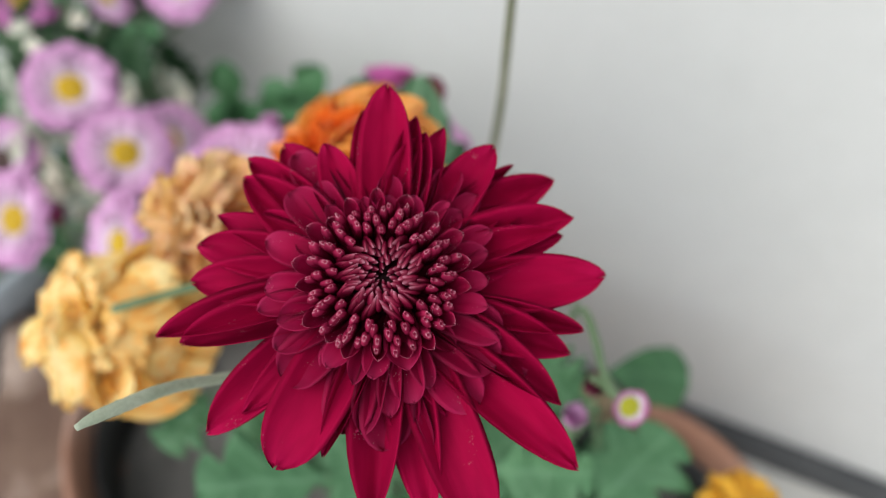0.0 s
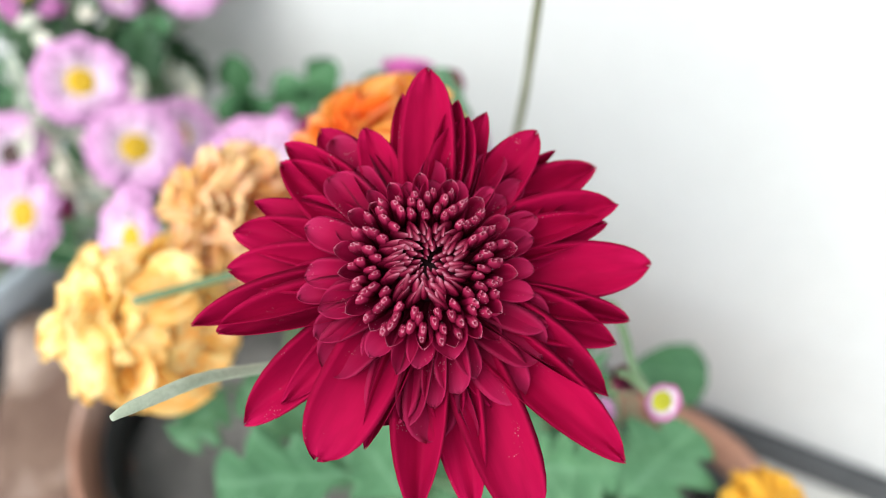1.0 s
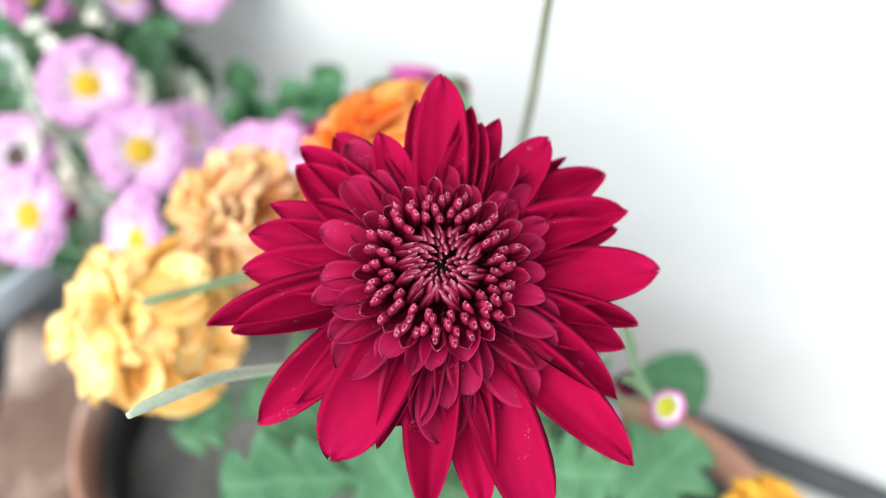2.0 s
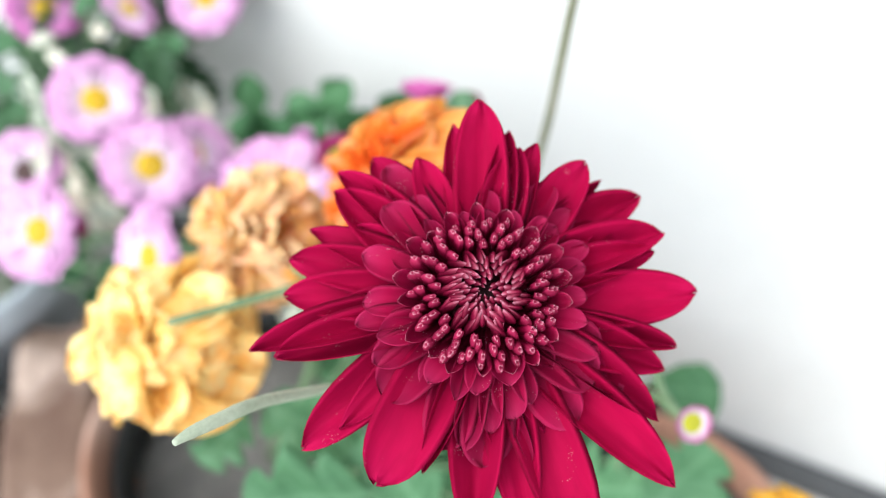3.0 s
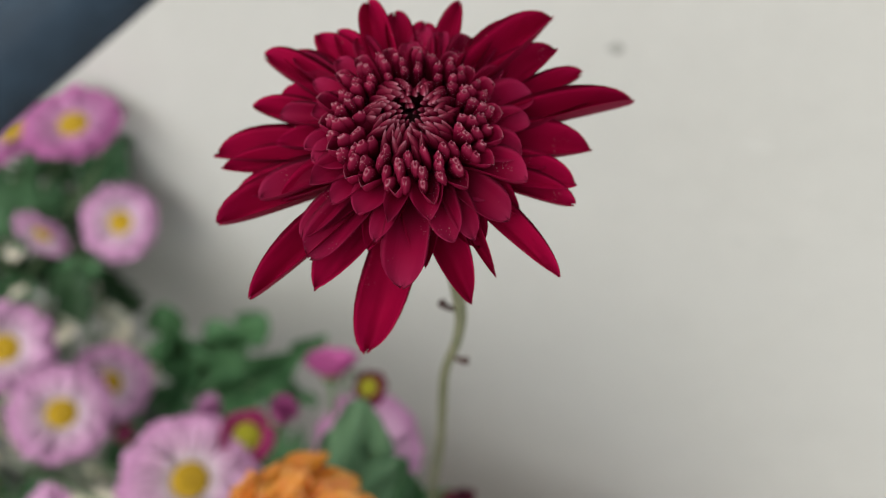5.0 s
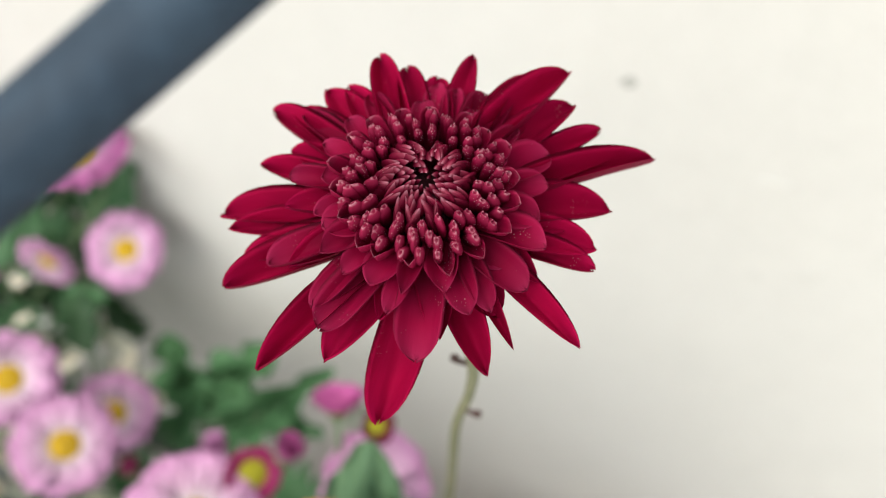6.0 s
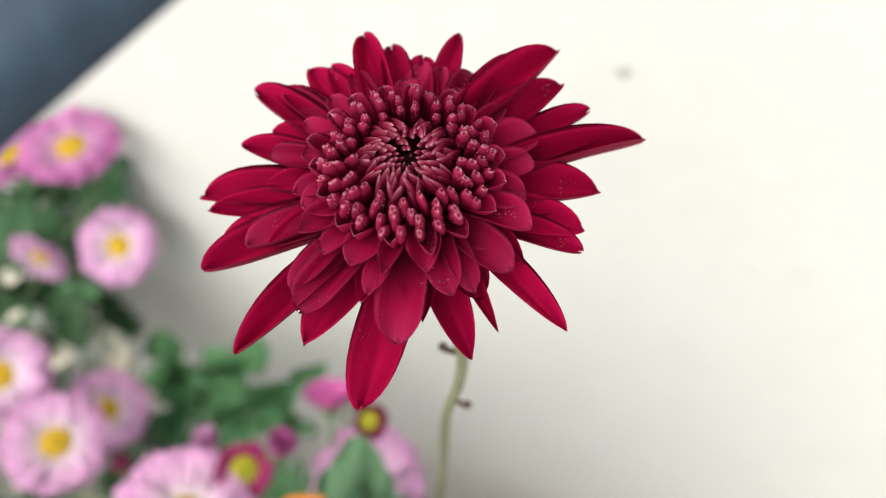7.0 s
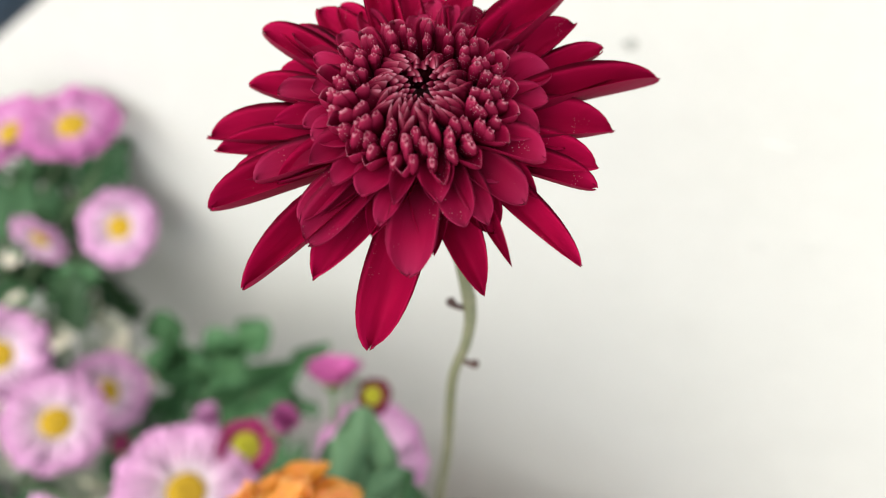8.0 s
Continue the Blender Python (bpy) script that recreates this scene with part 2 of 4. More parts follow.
STUB = surface_material("dry_stub", (0.06, 0.03, 0.03), (0.14, 0.08, 0.07), 300.0, 0.8, 0.5, 0.0006)
LEAF = leaf_material("chrysanthemum_leaf", (0.045, 0.13, 0.06), (0.08, 0.2, 0.092), (0.13, 0.26, 0.135))
LEAF_PALE = leaf_material("pale_chrysanthemum_leaf", (0.065, 0.17, 0.08), (0.11, 0.245, 0.125), (0.16, 0.31, 0.17))
LEAF_GREY = leaf_material("grey_green_young_leaf", (0.13, 0.27, 0.16), (0.19, 0.35, 0.22), (0.24, 0.4, 0.26))
LEAF_DRY = leaf_material("dry_cream_leaf", (0.8, 0.77, 0.71), (0.88, 0.86, 0.81), (0.84, 0.81, 0.75))
LEAF_DARK = leaf_material("deep_green_leaf", (0.028, 0.08, 0.035), (0.045, 0.125, 0.05), (0.1, 0.18, 0.08))
PLASTER = surface_material("white_plaster", (0.71, 0.704, 0.686), (0.665, 0.663, 0.648), 5.0, 0.75, 0.12, 0.001, 14.0, ((0.62, 0.62, 0.62), 0.52, 0.5), grain=0.2)
CHIP = surface_material("chipped_plaster", (0.5, 0.5, 0.49), (0.55, 0.55, 0.53), 60.0, 0.85, 0.5, 0.001)
CEMENT = surface_material("cement_ground", (0.62, 0.6, 0.55), (0.7, 0.68, 0.63), 6.0, 0.85, 0.5, 0.003, 20.0, ((0.5, 0.48, 0.45), 0.52, 0.6))
CLAY = surface_material("terracotta", (0.34, 0.16, 0.1), (0.42, 0.23, 0.16), 14.0, 0.8, 0.4, 0.0015, 12.0, ((0.5, 0.36, 0.3), 0.5, 0.6))
BRICK = surface_material("old_brick", (0.15, 0.085, 0.06), (0.25, 0.16, 0.115), 26.0, 0.9, 0.9, 0.004, 7.0, ((0.58, 0.45, 0.38), 0.46, 0.85))
PLASTIC = surface_material("grey_plastic", (0.44, 0.49, 0.53), (0.5, 0.55, 0.6), 10.0, 0.35, 0.1, 0.0005)
BLACK = surface_material("black_plastic", (0.012, 0.012, 0.012), (0.025, 0.025, 0.024), 30.0, 0.5, 0.3, 0.001)
GAP_SHADE = surface_material("dark_gap_shade", (0.05, 0.052, 0.056), (0.09, 0.092, 0.096), 20.0, 0.7, 0.3, 0.001)
SOIL = surface_material("dry_soil", (0.2, 0.19, 0.175), (0.32, 0.3, 0.275), 40.0, 0.95, 1.0, 0.006, 6.0)
ROD = surface_material("blue_black_paint", (0.022, 0.042, 0.07), (0.05, 0.09, 0.14), 60.0, 0.6, 0.5, 0.001, 5.0, gloss=0.3)

# ---- helpers for building ----
rng = random.Random(7)


def mesh_of(name, verts, faces, mats, slots=None, smooth=True):
    me = bpy.data.meshes.new(name)
    me.from_pydata([tuple(v) for v in verts], [], faces)
    for m in mats:
        me.materials.append(m)
    if slots is not None:
        me.polygons.foreach_set("material_index", slots)
    me.polygons.foreach_set("use_smooth", [smooth] * len(me.polygons))
    me.update()
    return me


def part(name, data, parent, m=None, label=""):
    ob = new(name, data)
    ob.parent = parent
    if m is not None:
        ob.matrix_basis = m
    return tagged(ob, label)


def thing(name, place, label, category, group="", kind="", data=None):
    ob = new(name, data)
    ob.location = place
    return tagged(ob, label, category, group, kind)


def axes_pose(origin, ahead, up, scale=(1, 1, 1)):
    """x along ahead, z near up."""
    x = Vector(ahead).normalized()
    y = Vector(up).cross(x).normalized()
    z = x.cross(y)
    m = Matrix((x * scale[0], y * scale[1], z * scale[2])).transposed().to_4x4()
    m.translation = origin
    return m


def shell(name, surface, nu, nv, thick, mats):
    """A thin closed sheet over surface(u, v) -> (x, y, z), u from 0 to 1, v from -1 to 1: upper side in the first material, under side in the last."""
    verts, faces, slots = [], [], []
    for side in (0, 1):
        for i in range(nu + 1):
            for j in range(nv + 1):
                u, v = 1 - (1 - i / nu) ** 1.7, 2 * j / nv - 1
                x, y, z = surface(u, v)
                inner = min(1.0, 4 * (1 - abs(v)), 4 * u + 0.2, 4 * (1 - u))
                verts.append((x, y, z - (side - 0.5) * thick * (0.15 + 0.85 * inner)))
    half, row = (nu + 1) * (nv + 1), nv + 1
    for i in range(nu):
        for j in range(nv):
            a = i * row + j
            faces.append((a, a + row, a + row + 1, a + 1)), slots.append(0)
            b = a + half
            faces.append((b, b + 1, b + row + 1, b + row)), slots.append(len(mats) - 1)
    ring = [j for j in range(row)] + [i * row + nv for i in range(1, nu + 1)] + [nu * row + j for j in range(nv - 1, -1, -1)] + [i * row for i in range(nu - 1, 0, -1)]
    for a, b in zip(ring, ring[1:] + ring[:1]):
        faces.append((a, b, b + half, a + half)), slots.append(0)
    return mesh_of(name, verts, faces, mats, slots)


def petal_data(name, mats, seed, arch=0.08, cup=0.15, droop=0.0, tip=0.5, widest=0.62, groove=0.03, wave=0.0, notch=0.0, root=0.3, nu=9, nv=6, thick=0.03, frill=0.0):
    """A petal one long and one wide, from the origin along x, with its upper side along z."""
    r = random.Random(seed)
    ph, lean = r.uniform(0, 6.28), r.uniform(-0.03, 0.03)

    def surface(u, v):
        if u < widest:
            w = root + (1 - root) * math.sin(0.5 * math.pi * u / widest)
        else:
            k = (u - widest) / (1 - widest)
            w = max(0.04, (1 - k ** (1.0 + 2.2 * tip)) ** (0.5 + 0.35 * (1 - tip)))
        y = 0.5 * v * w + lean * u * u
        z = 4 * arch * u * (1 - u) - droop * u ** 3 + cup * (v * v - 0.3) * w * (0.6 + 0.4 * u)
        z -= groove * w * math.cos(3.0 * math.pi * v) * math.sin(math.pi * min(1, u * 1.1))
        z += wave * math.sin(7 * u + ph + 2.5 * v) * u + 0.7 * wave * math.sin(5 * v + ph) * u
        x = u - notch * (1 - abs(v)) * max(0, u - 0.8) / 0.2 + frill * math.sin(8 * v + ph) * u ** 4
        return x, y, z

    return shell(name, surface, nu, nv, thick, mats)


def quill_data(name, mats, seed, hook=0.25, nu=9, nv=9):
    """A rolled floret: a slim closed rod with a groove along it and a blunt, hooked tip, one long and one wide."""
    r = random.Random(seed)
    turn, roll = r.uniform(-0.16, 0.16), r.uniform(-0.6, 0.6)
    teeth = [r.choice((0.0, 0.02, 0.05, 0.08)) for k in range(nv)]
    verts, faces, slots = [], [], []
    for i in range(nu + 1):
        u = 1 - (1 - i / nu) ** 1.4
        w = 0.6 + 0.4 * math.sin(0.5 * math.pi * min(1.0, u * 1.6)) if u < 0.7 else 1.0 + 0.12 * math.sin(math.pi * (u - 0.7) / 0.3) - 0.6 * ((u - 0.7) / 0.3) ** 2.2
        bend = hook * max(0.0, u - 0.4) ** 2 * 2
        for k in range(nv):
            a = 2 * math.pi * k / nv
            q = 0.5 * w * (1 - 0.55 * max(0.0, math.sin(a + roll * u)) ** 3)
            verts.append((u - 0.25 * bend + (teeth[k] if i == nu else 0), q * math.cos(a) + turn * u * u, q * math.sin(a) * 0.42 + bend * 0.6))
    for i in range(nu):
        for k in range(nv):
            a, b = i * nv + k, i * nv + (k + 1) % nv
            faces.append((a, a + nv, b + nv, b)), slots.append(0)
    last, verts = len(verts), verts + [(0.93 - 0.25 * hook * 0.6, turn, hook * 0.4)]
    for k in range(nv):
        faces.append((nu * nv + k, last, nu * nv + (k + 1) % nv)), slots.append(0)
    return mesh_of(name, verts, faces, mats[:1], slots)


def tube_data(name, points, radii, mat, sides=8, rough=0.0, seed=1):
    """A round stem through the points, smoothed, with a radius at each."""
    r = random.Random(seed)
    pts = [Vector(p) for p in points]
    fine, rad = [], []
    for i in range(len(pts) - 1):
        p0, p1, p2, p3 = pts[max(i - 1, 0)], pts[i], pts[i + 1], pts[min(i + 2, len(pts) - 1)]
        for k in range(5):
            t = k / 5
            fine.append(0.5 * (2 * p1 + (p2 - p0) * t + (2 * p0 - 5 * p1 + 4 * p2 - p3) * t * t + (3 * p1 - p0 - 3 * p2 + p3) * t ** 3))
            rad.append(radii[i] * (1 - t) + radii[i + 1] * t)
    fine.append(pts[-1]), rad.append(radii[-1])
    verts, faces = [], []
    for i, p in enumerate(fine):
        d = (fine[min(i + 1, len(fine) - 1)] - fine[max(i - 1, 0)]).normalized()
        side = d.cross(Vector((0.31, 0.2, 0.93)) if abs(d.z) < 0.9 else Vector((1, 0, 0))).normalized()
        other = d.cross(side)
        for k in range(sides):
            a = 2 * math.pi * k / sides
            verts.append(p + (side * math.cos(a) + other * math.sin(a)) * rad[i] * (1 + r.uniform(-rough, rough)))
    for i in range(len(fine) - 1):
        for k in range(sides):
            a, b = i * sides + k, i * sides + (k + 1) % sides
            faces.append((a, b, b + sides, a + sides))
    faces.append(tuple(range(sides))[::-1])
    faces.append(tuple((len(fine) - 1) * sides + k for k in range(sides)))
    return mesh_of(name, verts, faces, [mat])


def lathe_data(name, profile, mat, sides=40, uneven=0.0, seed=1, ends=True):
    """A turned form; profile is (radius, z) from the axis outwards and round."""
    r = random.Random(seed)
    verts, faces = [], []
    for rad, z in profile:
        for k in range(sides):
            a = 2 * math.pi * k / sides
            q = rad * (1 + r.uniform(-uneven, uneven))
            verts.append((q * math.cos(a), q * math.sin(a), z + rad * r.uniform(-uneven, uneven)))
    for i in range(len(profile) - 1):
        for k in range(sides):
            a, b = i * sides + k, i * sides + (k + 1) % sides
            faces.append((a, b, b + sides, a + sides))
    if ends:
        faces.append(tuple(range(sides))[::-1])
        faces.append(tuple((len(profile) - 1) * sides + k for k in range(sides)))
    return mesh_of(name, verts, faces, [mat])


def leaf_data(name, mats, seed, lobes=3, depth=0.42, fold=0.16, curl=0.18):
    """A lobed, toothed chrysanthemum leaf, one long and one wide, on a short stalk."""
    r = random.Random(seed)
    ph, twist = r.uniform(-0.1, 0.1), r.uniform(-0.15, 0.15)

    def surface(u, v):
        s = max(0.0, (u - 0.1) / 0.9)
        body = math.sin(math.pi * s ** 0.85) ** 0.5 if 0 < s < 1 else 0.0
        lobe = abs(math.sin(math.pi * (s * lobes + 0.1 + ph))) ** 0.9
        w = 0.04 + body * (1 - depth * (1 - lobe)) * (1 + 0.03 * math.sin(40 * s))
        y = 0.5 * v * w
        x = u * 0.94 + 0.4 * (abs(v) ** 1.3) * w * (0.5 - 0.35 * u)
        z = fold * abs(v) * w - curl * u * u + twist * v * w * u + 0.035 * math.sin(9 * u + 5 * v) * w
        return x, y, z

    return shell(name, surface, 30, 8, 0.012, mats)


LEAVES = [leaf_data("leaf", [LEAF, LEAF_PALE], 10 + k, 2.6 + 0.3 * k, 0.7 + 0.05 * k, 0.06 + 0.04 * k, 0.08 + 0.06 * k) for k in range(4)]
LEAVES_PALE = [leaf_data("leaf", [LEAF_PALE, LEAF_PALE], 20 + k, 2.5 + 0.3 * k, 0.58 + 0.05 * k, 0.06 + 0.04 * k, 0.06 + 0.05 * k) for k in range(4)]
LEAVES_DARK = [leaf_data("leaf", [LEAF_DARK, LEAF], 30 + k, 2.6 + 0.3 * k, 0.62 + 0.05 * k, 0.08 + 0.04 * k, 0.08 + 0.06 * k) for k in range(4)]
LEAF_PLAIN = [leaf_data("leaf", [LEAF, LEAF_PALE], 37, 2.0, 0.1, 0.08, 0.06)]
LEAF_BLADE = [leaf_data("leaf", [LEAF_GREY, LEAF_GREY], 38, 1.0, 0.1, 0.03, 0.05)]
LEAVES_DRY = [leaf_data("leaf", [LEAF_DRY, LEAF_DRY], 60 + k, 2.2 + 0.4 * k, 0.5, 0.1 + 0.06 * k, 0.25 + 0.1 * k) for k in range(3)]
SIGHT = Vector((0.3, -0.65, 0.7))


def leaf(plant, kinds, base, tip, width, up=None, k=None):
    base, tip = Vector(base), Vector(tip)
    long = (tip - base).length
    up = SIGHT + Vector((rng.uniform(-0.4, 0.4), rng.uniform(-0.3, 0.3), rng.uniform(-0.2, 0.4))) if up is None else Vector(up)
    data = kinds[rng.randrange(len(kinds)) if k is None else k]
    return part("leaf", data, plant, axes_pose(base - plant.location, tip - base, up, (long, width * 1.25, long)))


def stem(plant, points, radii, mat=None, label="", name="stem"):
    o = plant.location
    return part(name, tube_data(name, [Vector(p) - o for p in points], radii, mat or STEM, 10, 0.06, len(points)), plant, None, label)


def head_pose(plant, centre, axis):
    n = Vector(axis).normalized()
    e1 = Vector((0, 1, 0)).cross(n).normalized()
    e2 = n.cross(e1)
    m = Matrix((e1, e2, n)).transposed().to_4x4()
    m.translation = Vector(centre) - plant.location
    return m


def calyx_data(name, radius, depth, top, mat):
    """The green cup under a flower head, closed above by a low dome."""
    profile = [(0.12 * radius, -depth), (0.45 * radius, -0.9 * depth), (0.85 * radius, -0.55 * depth), (radius, -0.1 * depth), (0.8 * radius, 0.5 * top), (0.4 * radius, 0.9 * top), (0.02 * radius, top)]
    return lathe_data(name, profile, mat, 20, 0.02, 3)


def set_petal(head, data, base, tip, width, lift, thick=1.0, name="petal"):
    """One petal of a head from base to tip, in the head's own frame; lift turns its upper side from the axis towards the middle."""
    base, tip = Vector(base), Vector(tip)
    d = tip - base
    out = Vector((tip.x + base.x, tip.y + base.y, 0))
    up = Vector((0, 0, 1)) - lift * (out.normalized() if out.length > 1e-6 else Vector((1, 0, 0)))
    up += Vector((rng.uniform(-0.12, 0.12), rng.uniform(-0.12, 0.12), 0))
    return part(name, data, head, axes_pose(base, d, up, (d.length, width, d.length * thick)))

# ---- setting ----
WALL_Y = 0.5646


def box_data(name, lo, hi, mat, bevel=0.0, cuts=0):
    bm = bmesh.new()
    bmesh.ops.create_cube(bm, size=1.0)
    for v in bm.verts:
        v.co = Vector([lo[i] + (v.co[i] + 0.5) * (hi[i] - lo[i]) for i in range(3)])
    if bevel:
        bmesh.ops.bevel(bm, geom=bm.edges[:], offset=bevel, segments=2, profile=0.6, affect="EDGES")
    me = bpy.data.meshes.new(name)
    bm.to_mesh(me)
    bm.free()
    me.materials.append(mat)
    return me


ground = tagged(new("ground", box_data("ground", (-400, -400, -0.3), (400, 400, 0), CEMENT)), "pale grey rough cement ground below the pots", "ground", "", "structure")
wall = tagged(new("wall_back", box_data("wall_back", (-6, WALL_Y, -0.2), (6, WALL_Y + 0.23, 2.6), PLASTER)), "off-white painted plaster wall with faint stains", "wall", "", "structure")


# dark strip added to stand for the shaded gap between pot and wall
tagged(new("baseboard", box_data("baseboard", (-6, WALL_Y - 0.012, 0.0), (6, WALL_Y - 0.0005, 0.03), GAP_SHADE, 0.002)), "dark grey strip added along the foot of the wall as shade in the gap", "skirting", "", "structure")


def chip_data(seed, rx, rz):
    """A shallow, ragged flake on the wall's face."""
    r = random.Random(seed)
    verts, n = [(0, -0.0005, 0)], 14
    for ring, k in ((0.6, -0.0004), (1.0, 0.0003)):
        for i in range(n):
            a, q = 2 * math.pi * i / n, ring * r.uniform(0.6, 1.1)
            verts.append((q * rx * math.cos(a), k, q * rz * math.sin(a)))
    faces = [(0, 1 + (i + 1) % n, 1 + i) for i in range(n)]
    faces += [(1 + i, 1 + (i + 1) % n, 1 + n + (i + 1) % n, 1 + n + i) for i in range(n)]
    return mesh_of("plaster_flake", verts, faces, [CHIP if seed == 1 else PLASTER])


for seed, x, z, rx, rz in ((1, -0.0037, 0.491, 0.005, 0.004), (2, 0.06, 0.4605, 0.01, 0.002), (3, 0.0875, 0.4166, 0.009, 0.004), (4, 0.0685, 0.407, 0.006, 0.003)):
    part("plaster_flake", chip_data(seed, rx, rz), wall, Matrix.Translation((x, WALL_Y, z)))


# ---- pots ----
def pot(name, place, radius, height, label, mat, soil_mat, wall_thick=0.011, seed=1):
    ob = thing(name, place, label, "flower pot")
    foot = 0.68 * radius
    side = [(0.01, 0.0), (foot * 0.97, 0.0), (foot, 0.004), (radius * 0.93, height - 0.035), (radius * 0.93, height - 0.032)]
    inner = [(radius * 0.93 - wall_thick, height - 0.034), (foot - wall_thick, 0.012), (0.01, 0.012)]
    part("body", lathe_data("body", side + inner, mat, 56, 0.003, seed), ob)
    lip = [(radius * 0.932, height - 0.036), (radius * 0.99, height - 0.034), (radius, height - 0.028), (radius, height - 0.004), (radius - 0.003, height), (radius - wall_thick + 0.002, height), (radius - wall_thick, height - 0.004), (radius * 0.93 - wall_thick, height - 0.036)]
    part("rim", lathe_data("rim", lip, mat, 56, 0.003, seed + 1, False), ob)
    if mat is CLAY:
        sleeve = [(radius * 0.93 - wall_thick - 0.0005, height - 0.012), (radius * 0.9 - wall_thick, height - 0.06), (radius * 0.9 - wall_thick - 0.002, height - 0.06), (radius * 0.93 - wall_thick - 0.0025, height - 0.012), (radius * 0.93 - wall_thick - 0.0005, height - 0.012)]
        part("liner", lathe_data("liner", sleeve, BLACK, 56, 0.004, seed + 2, False), ob, None, "black plastic grow-bag edge inside the pot")
    r = random.Random(seed)
    verts, faces, n, rings = [(0, 0, height - 0.055)], [], 40, 9
    for i in range(1, rings + 1):
        for k in range(n):
            a, q = 2 * math.pi * k / n, (radius * 0.9 - wall_thick + 0.002) * i / rings
            p = Vector((q * math.cos(a), q * math.sin(a), 0))
            lump = 0.006 * noise.noise(p * 60 + Vector((seed, 0, 0))) + 0.004 * noise.noise(p * 160) + r.uniform(-0.001, 0.001)
            verts.append((p.x, p.y, height - 0.055 + lump))
    faces += [(0, 1 + k, 1 + (k + 1) % n) for k in range(n)]
    for i in range(rings - 1):
        for k in range(n):
            a, b = 1 + i * n + k, 1 + i * n + (k + 1) % n
            faces.append((a, a + n, b + n, b))
    part("soil", mesh_of("soil", verts, faces, [soil_mat]), ob, None, "dry grey crumbly soil")
    return ob


pot("flower_pot", (-0.14, 0.366, 0), 0.115, 0.168, "round terracotta flower pot with dry grey soil", CLAY, SOIL, 0.007, 2)
pot("flower_pot", (0.0795, 0.375, 0), 0.1, 0.168, "terracotta flower pot standing close to the wall", CLAY, SOIL, 0.011, 5)
pot("plastic_flower_pot", (-0.5, 0.41, 0), 0.125, 0.132, "grey-blue plastic flower pot holding pink daisies", PLASTIC, SOIL, 0.008, 9)

# ---- loose bricks beside the pots ----
def brick_data(seed):
    """A worn brick on its edge: chipped arrises, pitted faces and one broken corner."""
    r = random.Random(seed)
    bm = bmesh.new()
    bmesh.ops.create_cube(bm, size=1.0)
    bmesh.ops.subdivide_edges(bm, edges=bm.edges[:], cuts=9, use_grid_fill=True)
    corner, shift = Vector((r.choice((-1, 1)) * 0.11, 0.0, 0.104)), Vector((seed * 3.1, 0, 0))
    for v in bm.verts:
        p = Vector((v.co.x * 0.22, v.co.y * 0.062, (v.co.z + 0.5) * 0.104))
        faces = [abs(v.co.x) > 0.49, abs(v.co.y) > 0.49, abs(v.co.z) > 0.49]
        worn = 0.004 if sum(faces) > 1 else 0.0
        inward = Vector((-v.co.x if faces[0] else 0, -v.co.y if faces[1] else 0, -v.co.z if faces[2] and v.co.z > 0 else 0))
        inward += 0.35 * Vector((0, 0, -1)) * max(0.0, 1 - (p - corner).length / 0.05)
        p += inward * (2 * worn * (0.6 + 0.8 * noise.noise(p * 60 + shift)) + 0.004 * noise.noise(p * 45 + shift) + 0.02 * max(0.0, 1 - (p - corner).length / 0.045))
        v.co = p
    me = bpy.data.meshes.new("brick")
    bm.to_mesh(me)
    bm.free()
    me.materials.append(BRICK)
    me.polygons.foreach_set("use_smooth", [True] * len(me.polygons))
    return me


for seed, (x, y, turn) in enumerate(((-0.3, 0.315, -53.9), (-0.362, 0.244, -46), (-0.44, 0.19, -57))):
    b = tagged(new("brick", brick_data(seed + 1)), "worn reddish-brown brick standing on its edge on the cement", "brick", "loose bricks beside the pots")
    b.matrix_basis = pose(x, y, 0, 0, 0, turn)

# ---- the dark rod that leans from the ground against the wall ----
ROD_AT, ROD_WAY, ROD_R = Vector((-0.0418, 0.3318, 0.6185)), Vector((0.531, 0.7055, 0.469)).normalized(), 0.0052
k_top, k_foot = (WALL_Y - ROD_R - ROD_AT.y) / ROD_WAY.y, -ROD_AT.z / ROD_WAY.z
rod_points = [ROD_AT + ROD_WAY * (k_foot + (k_top - k_foot) * k / 8) for k in range(9)]
tagged(new("metal_rod", tube_data("metal_rod", rod_points, [ROD_R] * 9, ROD, 20, 0.012, 4)), "blue-black painted round metal rod leaning against the wall", "rod")

# ---- red chrysanthemum: two large heads ----
def ray_kinds(mats, seed, tips, cups, nu=12, nv=10, arch=0.03, wide=0.56, thick=0.022, wave=0.014, frill=0.012, root=0.4, groove=0.007):
    """Variants of a broad ray petal; tips: how blunt the end is, cups: how far the edges rise."""
    return [petal_data("petal", mats, seed + k, arch + 0.012 * (k % 3), cup, 0.012 * (k % 2), tip, wide + 0.02 * (k % 3), groove, wave, 0.012 * (k % 2), root, nu, nv, thick, frill) for k, (tip, cup) in enumerate(zip(tips, cups))]


